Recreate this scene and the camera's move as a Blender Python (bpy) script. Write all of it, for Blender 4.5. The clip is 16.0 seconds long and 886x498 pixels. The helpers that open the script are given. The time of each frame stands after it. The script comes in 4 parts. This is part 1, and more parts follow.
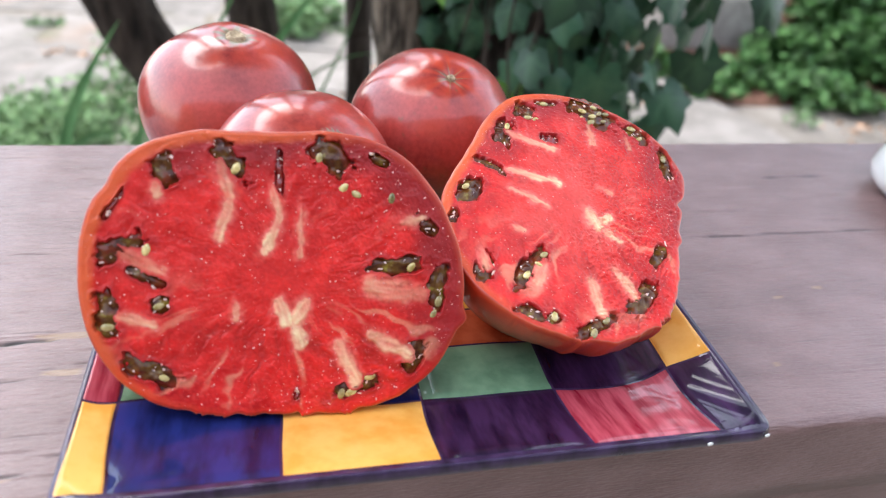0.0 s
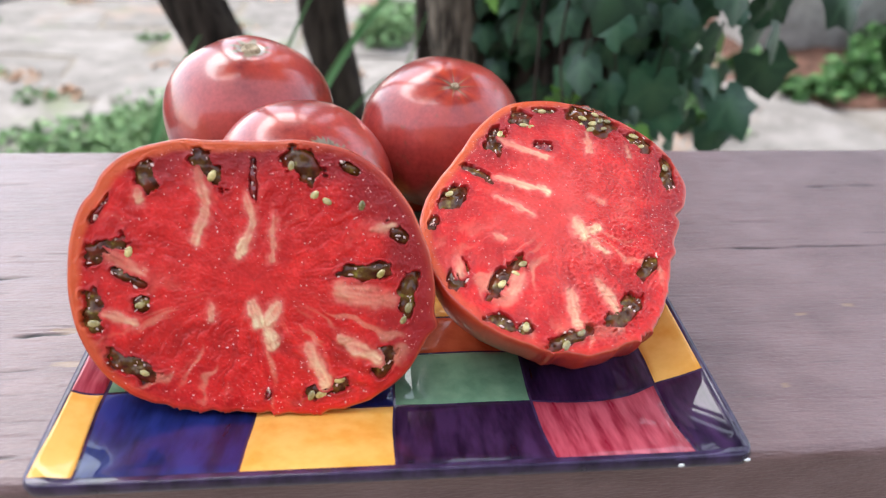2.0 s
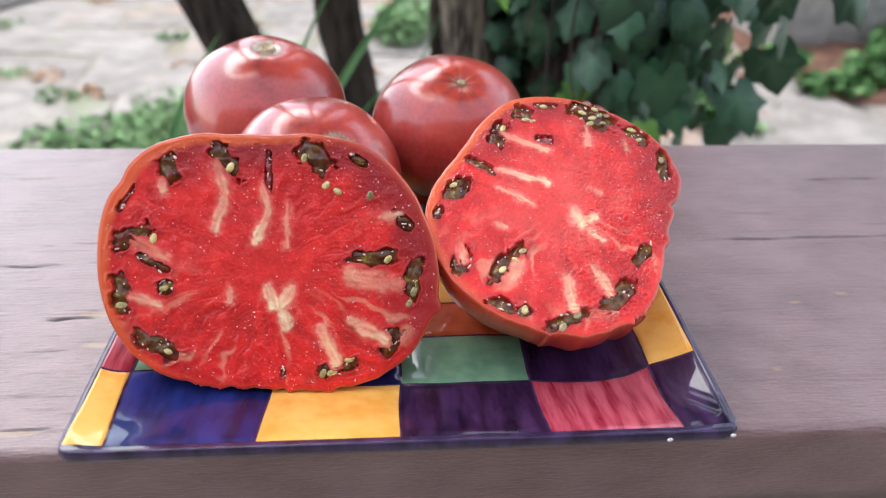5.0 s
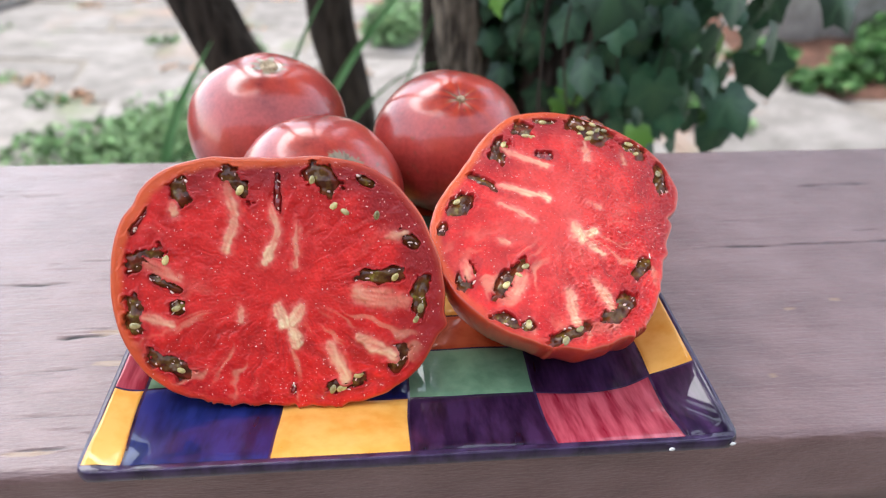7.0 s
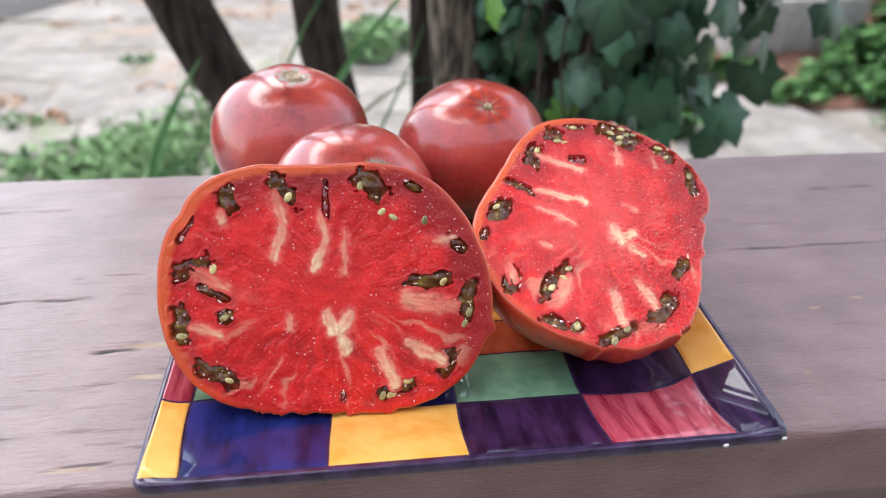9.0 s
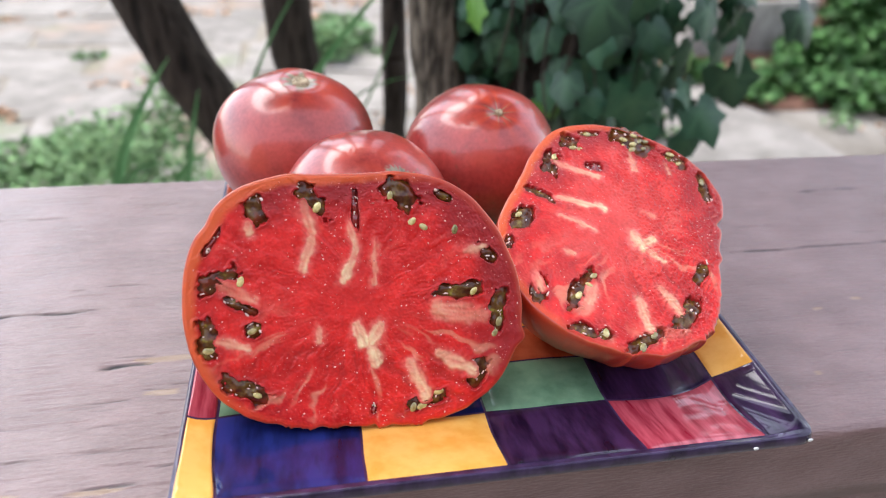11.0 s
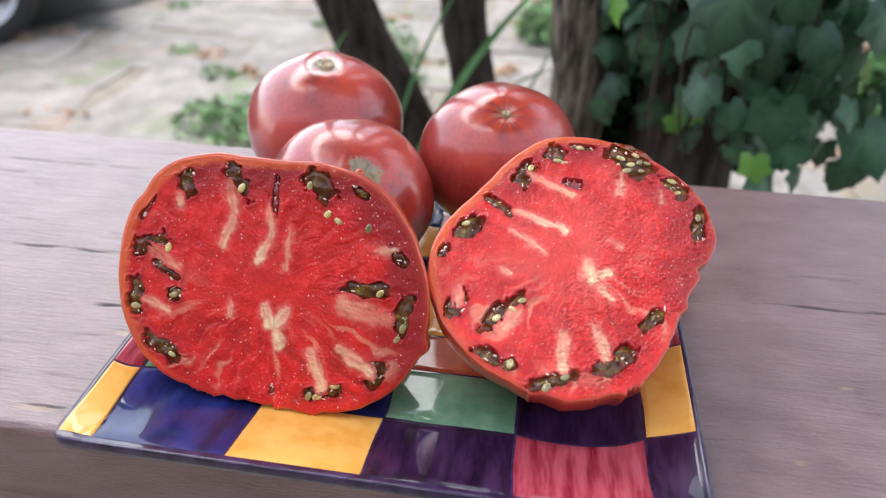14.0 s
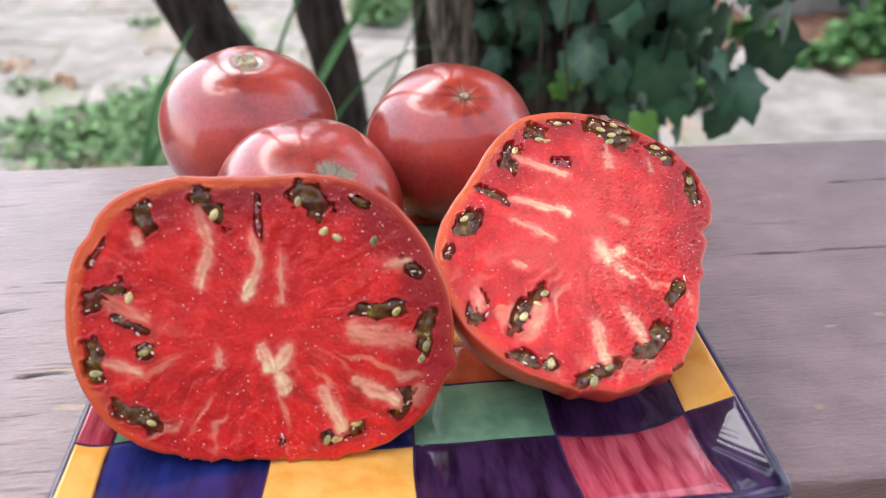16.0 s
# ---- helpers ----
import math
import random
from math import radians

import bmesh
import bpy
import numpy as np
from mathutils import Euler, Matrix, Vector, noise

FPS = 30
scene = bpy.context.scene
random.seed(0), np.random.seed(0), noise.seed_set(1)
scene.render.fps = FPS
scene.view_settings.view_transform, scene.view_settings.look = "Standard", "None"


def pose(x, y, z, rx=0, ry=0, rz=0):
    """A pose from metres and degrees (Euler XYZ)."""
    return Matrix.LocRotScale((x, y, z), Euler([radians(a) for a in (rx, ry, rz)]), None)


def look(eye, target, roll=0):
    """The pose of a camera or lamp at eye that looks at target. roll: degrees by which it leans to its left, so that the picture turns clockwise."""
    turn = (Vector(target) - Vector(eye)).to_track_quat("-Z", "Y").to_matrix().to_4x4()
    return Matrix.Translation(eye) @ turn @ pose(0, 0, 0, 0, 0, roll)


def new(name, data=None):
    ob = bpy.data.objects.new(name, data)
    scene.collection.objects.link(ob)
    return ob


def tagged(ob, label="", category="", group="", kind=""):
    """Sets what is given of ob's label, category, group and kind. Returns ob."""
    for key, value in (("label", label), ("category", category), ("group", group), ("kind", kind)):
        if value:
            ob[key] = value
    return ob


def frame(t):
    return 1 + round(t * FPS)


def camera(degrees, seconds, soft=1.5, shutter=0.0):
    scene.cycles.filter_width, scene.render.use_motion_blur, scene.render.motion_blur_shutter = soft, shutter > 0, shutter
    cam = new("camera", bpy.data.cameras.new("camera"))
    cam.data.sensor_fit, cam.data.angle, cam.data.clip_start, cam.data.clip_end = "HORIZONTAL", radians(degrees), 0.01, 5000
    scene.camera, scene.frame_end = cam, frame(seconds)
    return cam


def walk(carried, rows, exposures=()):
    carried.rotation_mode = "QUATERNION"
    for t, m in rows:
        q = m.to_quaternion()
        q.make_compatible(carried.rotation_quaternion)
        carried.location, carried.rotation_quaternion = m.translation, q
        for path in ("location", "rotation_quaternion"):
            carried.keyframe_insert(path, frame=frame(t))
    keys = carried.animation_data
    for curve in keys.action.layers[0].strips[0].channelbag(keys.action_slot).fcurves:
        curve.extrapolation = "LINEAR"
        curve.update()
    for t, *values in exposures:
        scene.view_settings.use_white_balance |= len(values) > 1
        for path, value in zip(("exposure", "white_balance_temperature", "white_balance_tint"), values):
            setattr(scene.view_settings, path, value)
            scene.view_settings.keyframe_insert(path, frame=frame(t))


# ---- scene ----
cam = camera(65.8, 16.0, soft=1.1)
PATH = [
    (0.0, -0.0460, -0.1379, 0.1841, 55.40, -5.50, -11.45),
    (0.5, -0.0220, -0.1384, 0.1888, 54.98, -6.49, -5.21),
    (1.0, -0.0143, -0.1375, 0.1833, 54.70, -4.94, -2.06),
    (1.5, -0.0107, -0.1383, 0.1873, 54.95, -2.81, -3.33),
    (2.0, -0.0077, -0.1441, 0.1878, 55.46, -2.15, -4.76),
    (2.5, -0.0059, -0.1456, 0.1913, 55.66, -2.03, -5.28),
    (3.0, -0.0064, -0.1486, 0.1861, 55.76, -1.67, -4.70),
    (3.5, -0.0046, -0.1475, 0.1877, 55.76, -1.28, -4.31),
    (4.0, 0.0003, -0.1516, 0.1893, 55.61, -1.54, -2.93),
    (6.5, -0.0134, -0.1598, 0.2001, 54.95, -1.19, -4.90),
    (7.0, -0.0093, -0.1591, 0.2019, 55.15, -1.09, -4.58),
    (7.5, -0.0128, -0.1594, 0.1998, 55.76, -1.02, -4.49),
    (8.0, -0.0152, -0.1601, 0.2015, 55.74, -1.00, -4.19),
    (8.5, -0.0176, -0.1610, 0.2030, 55.85, -0.79, -4.17),
    (9.0, -0.0351, -0.1597, 0.1985, 56.50, -1.26, -6.83),
    (11.5, -0.0599, -0.1508, 0.2012, 56.34, -2.69, -10.01),
    (12.0, -0.0360, -0.1492, 0.2047, 55.77, -4.03, -4.07),
    (12.5, -0.0106, -0.1471, 0.2059, 54.98, -3.03, 0.64),
    (13.0, 0.0204, -0.1447, 0.2076, 54.49, -2.31, 5.54),
    (13.5, 0.0306, -0.1424, 0.2086, 54.51, -1.82, 8.09),
    (14.0, 0.0411, -0.1437, 0.2047, 54.63, -0.61, 8.85),
    (14.5, 0.0429, -0.1403, 0.2012, 54.40, 0.27, 7.04),
    (15.0, 0.0234, -0.1382, 0.1971, 53.94, 0.59, 0.39),
    (15.5, 0.0048, -0.1297, 0.1978, 53.51, 0.19, -3.35),
    (16.0, -0.0111, -0.1226, 0.1955, 53.47, -0.76, -5.63),
]
walk(cam, [(t, pose(x, y, z, rx, ry, rz)) for t, x, y, z, rx, ry, rz in PATH],
     [(0.0, 2.20), (2.0, 2.10), (9.0, 2.12), (12.0, 2.12), (14.0, 2.01), (16.0, 2.11)])

# ---- light ----
cam.data.dof.use_dof = True
cam.data.dof.focus_distance = 0.26
cam.data.dof.aperture_fstop = 8.0

world = bpy.data.worlds.new("sky")
scene.world = world
world.use_nodes = True
wn, wl = world.node_tree.nodes, world.node_tree.links
sky = wn.new("ShaderNodeTexSky")
sky.sky_type, sky.sun_disc = "NISHITA", False
sky.sun_elevation, sky.sun_rotation = radians(66), radians(-31)
veil = wn.new("ShaderNodeHueSaturation")
veil.inputs["Saturation"].default_value = 0.48
wl.new(sky.outputs[0], veil.inputs["Color"])
wl.new(veil.outputs[0], wn["Background"].inputs["Color"])
wn["Background"].inputs["Strength"].default_value = 0.15
sun = bpy.data.lights.new("sun", "SUN")
sun.energy, sun.angle, sun.color = 1.15, radians(55), (1.0, 0.97, 0.93)
new("sun", sun).matrix_world = look((-0.8, 1.33, 3.4), (0, 0, 0))


# ---- materials ----
def mat(name, dark, light, rough=0.5, scale=40.0, stretch=(1, 1, 1), bump=0.2, grain=400.0, depth=0.0005,
        coat=0.0, specular=0.5, vary=0.0, metal=0.0, third=None, contrast=(0.3, 0.7), island=0.0, subsurface=0.0, glint=0.0, film=0.06):
    """A surface of two tones mixed by broad and fine noise, with relief from the fine one."""
    m = bpy.data.materials.new(name)
    m.use_nodes = True
    n, l = m.node_tree.nodes, m.node_tree.links
    b = n["Principled BSDF"]
    co = n.new("ShaderNodeTexCoord")
    mp = n.new("ShaderNodeMapping")
    mp.inputs["Scale"].default_value = stretch
    l.new(co.outputs["Object"], mp.inputs["Vector"])
    a = n.new("ShaderNodeTexNoise")
    a.inputs["Scale"].default_value, a.inputs["Detail"].default_value = scale, 5
    f = n.new("ShaderNodeTexNoise")
    f.inputs["Scale"].default_value, f.inputs["Detail"].default_value = grain, 4
    for k in (a, f):
        l.new(mp.outputs[0], k.inputs["Vector"])
    mixv = n.new("ShaderNodeMath")
    mixv.operation = "MULTIPLY_ADD"
    mixv.inputs[1].default_value = 0.35
    l.new(f.outputs[0], mixv.inputs[0])
    sub = n.new("ShaderNodeMath")
    sub.operation = "MULTIPLY_ADD"
    sub.inputs[1].default_value, sub.inputs[2].default_value = 1.0, -0.175
    l.new(a.outputs[0], sub.inputs[0])
    l.new(sub.outputs[0], mixv.inputs[2])
    r = n.new("ShaderNodeValToRGB")
    e = r.color_ramp.elements
    e[0].position, e[1].position = contrast
    e[0].color, e[1].color = (*dark, 1), (*light, 1)
    if third:
        k = r.color_ramp.elements.new(min(0.98, contrast[1] + 0.12))
        k.color = (*third, 1)
    l.new(mixv.outputs[0], r.inputs[0])
    out = r.outputs[0]
    if vary or island:
        src = n.new("ShaderNodeObjectInfo").outputs["Random"] if vary else n.new("ShaderNodeNewGeometry").outputs["Random Per Island"]
        mr = n.new("ShaderNodeMapRange")
        w = vary or island
        mr.inputs["To Min"].default_value, mr.inputs["To Max"].default_value = 1 - w, 1 + w
        l.new(src, mr.inputs["Value"])
        hs = n.new("ShaderNodeHueSaturation")
        l.new(mr.outputs[0], hs.inputs["Value"])
        l.new(out, hs.inputs["Color"])
        out = hs.outputs[0]
    l.new(out, b.inputs["Base Color"])
    rr = n.new("ShaderNodeMapRange")
    rr.inputs["To Min"].default_value, rr.inputs["To Max"].default_value = rough * 0.75, min(1, rough * 1.25)
    l.new(a.outputs[0], rr.inputs["Value"])
    l.new(rr.outputs[0], b.inputs["Roughness"])
    b.inputs["Coat Weight"].default_value, b.inputs["Coat Roughness"].default_value = coat, film
    b.inputs["Specular IOR Level"].default_value, b.inputs["Metallic"].default_value = specular, metal
    if subsurface:
        b.inputs["Subsurface Weight"].default_value, b.inputs["Subsurface Scale"].default_value = subsurface, 0.004
        b.inputs["Subsurface Radius"].default_value = (1.0, 0.25, 0.15)
    bp = n.new("ShaderNodeBump")
    bp.inputs["Strength"].default_value, bp.inputs["Distance"].default_value = bump, depth
    l.new(mixv.outputs[0], bp.inputs["Height"])
    l.new(bp.outputs[0], b.inputs["Normal"])
    if glint:
        wet = n.new("ShaderNodeTexVoronoi")
        wet.inputs["Scale"].default_value = 900
        l.new(mp.outputs[0], wet.inputs["Vector"])
        wb = n.new("ShaderNodeBump")
        wb.inputs["Strength"].default_value, wb.inputs["Distance"].default_value = glint, 0.0012
        l.new(wet.outputs["Distance"], wb.inputs["Height"])
        l.new(wb.outputs[0], b.inputs["Coat Normal"])
    return m


def tint(m, attribute, color, rough=None):
    """Lets a mesh attribute (0 to 1) blend another pigment over a material's colour."""
    n, l = m.node_tree.nodes, m.node_tree.links
    b = n["Principled BSDF"]
    at = n.new("ShaderNodeAttribute")
    at.attribute_name = attribute
    mx = n.new("ShaderNodeMix")
    mx.data_type = "RGBA"
    l.new(at.outputs["Fac"], mx.inputs[0])
    l.new(b.inputs["Base Color"].links[0].from_socket, mx.inputs[6])
    mx.inputs[7].default_value = (*color, 1)
    l.new(mx.outputs[2], b.inputs["Base Color"])
    return m


M_BOARD = mat("weathered brown paint", (0.148, 0.078, 0.073), (0.252, 0.158, 0.152), 0.36, 30, (1, 1.6, 1.6), 0.9, 500, 0.0005, coat=0.25, film=0.22, specular=0.6, contrast=(0.25, 0.75))


def grained(m, lines, strength, distance):
    """Adds fine lengthwise ridges to a board's relief."""
    n, l = m.node_tree.nodes, m.node_tree.links
    b = n["Principled BSDF"]
    mp, f, bp = n.new("ShaderNodeMapping"), n.new("ShaderNodeTexNoise"), n.new("ShaderNodeBump")
    mp.inputs["Scale"].default_value = lines
    f.inputs["Scale"].default_value, f.inputs["Detail"].default_value = 10, 6
    l.new(n["Texture Coordinate"].outputs["Object"], mp.inputs["Vector"])
    l.new(mp.outputs[0], f.inputs["Vector"])
    bp.inputs["Strength"].default_value, bp.inputs["Distance"].default_value = strength, distance
    l.new(f.outputs[0], bp.inputs["Height"])
    l.new(b.inputs["Normal"].links[0].from_socket, bp.inputs["Normal"])
    l.new(bp.outputs[0], b.inputs["Normal"])


grained(M_BOARD, (16, 80, 80), 0.65, 0.0010)


def streaked(m, lines, low, high):
    """Worn lengthwise streaks: the paint's tone and gloss change along the grain."""
    n, l = m.node_tree.nodes, m.node_tree.links
    b = n["Principled BSDF"]
    total = None
    for k, (scale, stretch) in enumerate(lines):
        mp, f = n.new("ShaderNodeMapping"), n.new("ShaderNodeTexNoise")
        mp.inputs["Scale"].default_value, mp.inputs["Location"].default_value = stretch, (3.1 * k, 1.7, 0)
        f.inputs["Scale"].default_value, f.inputs["Detail"].default_value, f.inputs["Roughness"].default_value = scale, 5, 0.65
        l.new(n["Texture Coordinate"].outputs["Object"], mp.inputs["Vector"])
        l.new(mp.outputs[0], f.inputs["Vector"])
        if total is None:
            total = f.outputs[0]
        else:
            add = n.new("ShaderNodeMath")
            add.operation = "ADD"
            l.new(total, add.inputs[0])
            l.new(f.outputs[0], add.inputs[1])
            total = add.outputs[0]
    mr = n.new("ShaderNodeMapRange")
    mr.inputs["From Min"].default_value, mr.inputs["From Max"].default_value = 0.36 * len(lines), 0.64 * len(lines)
    mr.inputs["To Min"].default_value, mr.inputs["To Max"].default_value = low, high
    l.new(total, mr.inputs["Value"])
    hs = n.new("ShaderNodeHueSaturation")
    l.new(mr.outputs[0], hs.inputs["Value"])
    l.new(b.inputs["Base Color"].links[0].from_socket, hs.inputs["Color"])
    l.new(hs.outputs[0], b.inputs["Base Color"])


streaked(M_BOARD, ((10, (1.6, 6, 6)), (10, (14, 120, 120))), 0.88, 1.12)
tint(M_BOARD, "crack", (0.03, 0.02, 0.016))
tint(M_BOARD, "bare", (0.30, 0.19, 0.12))
M_FLESH = mat("wet tomato flesh", (0.54, 0.003, 0.004), (0.82, 0.018, 0.015), 0.38, 130, (1, 1, 1), 0.40, 800, 0.0006, coat=0.36, specular=0.25, subsurface=0.15, glint=0.5, film=0.05)
tint(M_FLESH, "pink", (0.80, 0.15, 0.12))
tint(M_FLESH, "fibre", (0.36, 0.012, 0.010))
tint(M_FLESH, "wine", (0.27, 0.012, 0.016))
tint(M_FLESH, "pale", (0.92, 0.68, 0.40))
tint(M_FLESH, "rim", (0.70, 0.11, 0.028))
tint(M_FLESH, "brown", (0.085, 0.012, 0.006))
M_SKIN = mat("dusky tomato skin", (0.21, 0.018, 0.016), (0.52, 0.070, 0.055), 0.34, 38, (1, 1, 1), 0.12, 500, 0.0003, coat=0.9, specular=0.3, contrast=(0.30, 0.70), film=0.13)
tint(M_SKIN, "ripe", (0.56, 0.060, 0.022))
tint(M_SKIN, "cork", (0.25, 0.195, 0.11))
tint(M_SKIN, "speck", (0.14, 0.10, 0.05))
M_HALFSKIN = mat("cut tomato skin", (0.44, 0.035, 0.014), (0.60, 0.085, 0.022), 0.35, 40, (1, 1, 1), 0.05, 500, 0.0002, coat=0.6)
M_GEL = mat("seed gel", (0.070, 0.016, 0.005), (0.135, 0.062, 0.012), 0.10, 260, (1, 1, 1), 0.08, 500, 0.001, coat=0.35, specular=0.25, third=(0.25, 0.19, 0.03), contrast=(0.40, 0.60), film=0.02)
tint(M_GEL, "red", (0.22, 0.022, 0.010))
M_REDGEL = mat("red gel", (0.13, 0.005, 0.005), (0.30, 0.018, 0.014), 0.12, 220, (1, 1, 1), 0.5, 600, 0.0008, coat=1.0, film=0.03)
# Pale pink base colour paints tiny wet glints on the cut flesh.
M_FLESHGLINT = mat("pale flesh glint", (0.76, 0.20, 0.17), (0.88, 0.42, 0.37), 0.06, 100, bump=0.0, coat=1.0, specular=1.0, film=0.02)
M_SEED = mat("tomato seed", (0.22, 0.17, 0.035), (0.64, 0.52, 0.22), 0.25, 420, coat=0.9, vary=0.5, film=0.03)
# Cream base colour stands in for white highlights on the seed gel.
M_GELGLINT = mat("pale gel highlight", (0.80, 0.50, 0.40), (0.88, 0.66, 0.56), 0.04, 100, bump=0.0, coat=1.0, specular=1.0, film=0.02)
M_CORK = mat("corky scar", (0.20, 0.12, 0.06), (0.58, 0.46, 0.30), 0.8, 300, bump=0.8, grain=900)


def glaze(name, dark, light, stretch=(1, 1, 1)):
    return mat(name, dark, light, 0.3, 70, stretch, 0.16, 240, 0.0006, coat=0.8, specular=0.1, contrast=(0.36, 0.64), film=0.04)


G_ORANGE = glaze("orange glaze", (0.80, 0.36, 0.06), (0.90, 0.48, 0.12))
G_BLUE = glaze("blue glaze", (0.005, 0.008, 0.050), (0.016, 0.026, 0.150), (1.6, 0.35, 1))
G_PURPLE = glaze("purple glaze", (0.010, 0.004, 0.018), (0.046, 0.018, 0.062), (2.4, 0.5, 1))
G_PINK = glaze("raspberry glaze", (0.27, 0.02, 0.04), (0.50, 0.09, 0.12), (4, 0.4, 1))
G_GREEN = glaze("sage green glaze", (0.11, 0.22, 0.13), (0.19, 0.33, 0.20))
G_RED = glaze("brick red glaze", (0.42, 0.06, 0.02), (0.58, 0.12, 0.05))
G_RIM = glaze("violet rim glaze", (0.020, 0.011, 0.034), (0.055, 0.032, 0.085), (2, 2, 1))
M_BARK = mat("grey bark", (0.036, 0.029, 0.022), (0.23, 0.19, 0.145), 0.9, 75, (1.5, 1.5, 0.35), 1.0, 140, 0.008, specular=0.15, contrast=(0.36, 0.66))
M_DARKBARK = mat("dark bark", (0.014, 0.011, 0.009), (0.075, 0.058, 0.046), 0.9, 45, (1.6, 1.6, 0.3), 1.0, 90, 0.006, specular=0.15)
M_IVY = mat("ivy leaf", (0.008, 0.040, 0.016), (0.030, 0.098, 0.046), 0.45, 40, bump=0.3, grain=200, vary=0.45, specular=0.45)
tint(M_IVY, "vein", (0.07, 0.16, 0.07))
# Darker copy of the ivy green: shade between the leaves put into colour.
M_IVYSHADE = mat("shade-dark ivy leaf", (0.005, 0.02, 0.006), (0.016, 0.05, 0.016), 0.5, 40, island=0.5, specular=0.15)
M_FRESH = mat("fresh leaf", (0.07, 0.20, 0.02), (0.16, 0.34, 0.05), 0.45, 40, vary=0.2)
M_BLADE = mat("strap leaf", (0.06, 0.19, 0.06), (0.15, 0.33, 0.13), 0.4, 6, (6, 6, 0.5), 0.3, 80, vary=0.25)
M_COVER = mat("ground cover leaves", (0.07, 0.15, 0.06), (0.24, 0.36, 0.17), 0.55, 20, island=0.5, specular=0.15)
M_HEDGE = mat("shrub leaves", (0.03, 0.08, 0.025), (0.08, 0.17, 0.05), 0.5, 12, island=0.5, specular=0.15)
# Brighter, yellower leaf green with the sunlight put into its colour.
M_SUNNY = mat("leaves coloured sunlit", (0.10, 0.24, 0.03), (0.26, 0.42, 0.08), 0.5, 12, island=0.4, specular=0.15)
M_SOIL = mat("soil and gravel", (0.14, 0.12, 0.10), (0.26, 0.235, 0.21), 0.95, 3, (1, 1, 1), 0.8, 45, 0.02, specular=0.15)
M_MULCH = mat("bark mulch", (0.05, 0.028, 0.02), (0.17, 0.085, 0.06), 0.95, 16, bump=1.0, grain=60, depth=0.02, specular=0.15)
M_PAVER = mat("pale flagstone", (0.16, 0.145, 0.13), (0.29, 0.265, 0.245), 0.9, 5, (1, 1, 1), 0.5, 40, 0.006, vary=0.10, specular=0.15)
M_JOINT = mat("sandy joints", (0.17, 0.145, 0.115), (0.26, 0.23, 0.19), 0.95, 9, (1, 1, 1), 0.6, 60, 0.01, specular=0.15)


def stained(m, scale, start, color, most):
    """Weather stains of another tone in patches with soft edges."""
    n, l = m.node_tree.nodes, m.node_tree.links
    b = n["Principled BSDF"]
    geo, f, mr, mx = n.new("ShaderNodeNewGeometry"), n.new("ShaderNodeTexNoise"), n.new("ShaderNodeMapRange"), n.new("ShaderNodeMix")
    mx.data_type = "RGBA"
    f.inputs["Scale"].default_value, f.inputs["Detail"].default_value = scale, 4
    mr.inputs["From Min"].default_value, mr.inputs["From Max"].default_value, mr.inputs["To Max"].default_value = start, start + 0.12, most
    l.new(geo.outputs["Position"], f.inputs["Vector"])
    l.new(f.outputs[0], mr.inputs["Value"])
    l.new(mr.outputs[0], mx.inputs[0])
    l.new(b.inputs["Base Color"].links[0].from_socket, mx.inputs[6])
    mx.inputs[7].default_value = (*color, 1)
    l.new(mx.outputs[2], b.inputs["Base Color"])


for stone in (M_PAVER, M_JOINT):
    stained(stone, 2.1, 0.56, (0.30, 0.19, 0.13), 0.5)
    stained(stone, 2.9, 0.60, (0.15, 0.18, 0.09), 0.6)
    stained(stone, 5.3, 0.60, (0.11, 0.095, 0.08), 0.6)
M_LITTER = mat("dry fallen leaves", (0.34, 0.19, 0.11), (0.52, 0.36, 0.26), 0.8, 20, island=0.25, specular=0.15)
M_CONCRETE = mat("grey concrete", (0.24, 0.22, 0.20), (0.40, 0.37, 0.34), 0.9, 14, bump=0.5, grain=90, depth=0.004, specular=0.15)
M_CARSHADE = mat("shade-dark ground", (0.040, 0.038, 0.037), (0.075, 0.071, 0.068), 0.9, 6, (1, 1, 1), 0.6, 120, 0.006, specular=0.2)
M_WHITE = mat("white glaze", (0.72, 0.72, 0.71), (0.80, 0.80, 0.79), 0.2, 20, bump=0.03, coat=0.8)
M_TYRE = mat("black rubber", (0.012, 0.012, 0.013), (0.03, 0.03, 0.03), 0.8, 30)
M_ALLOY = mat("silver alloy", (0.50, 0.50, 0.51), (0.62, 0.62, 0.63), 0.35, 20, metal=0.6)
M_CARPAINT = mat("dark car paint", (0.03, 0.033, 0.04), (0.05, 0.053, 0.06), 0.3, 3, coat=1.0, bump=0.0)


# ---- mesh helpers ----
def link(name, bm, material, parent=None, label="", smooth=True):
    me = bpy.data.meshes.new(name)
    bm.normal_update()
    bm.to_mesh(me)
    bm.free()
    for p in me.polygons:
        p.use_smooth = smooth
    me.materials.append(material)
    ob = new(name, me)
    ob.parent = parent
    return tagged(ob, label) if label else ob


def part(name, bm, material, parent, label="", smooth=True):
    return link(name, bm, material, parent, label, smooth)


def grid(nu, nv, at, wrap=False, bm=None):
    """A sheet of nu by nv points, at(i, j) each; wrap joins the last column to the first."""
    bm = bm or bmesh.new()
    v = [[bm.verts.new(at(i, j)) for i in range(nu)] for j in range(nv)]
    for j in range(nv - 1):
        for i in range(nu if wrap else nu - 1):
            k = (i + 1) % nu
            bm.faces.new((v[j][i], v[j][k], v[j + 1][k], v[j + 1][i]))
    return bm, v


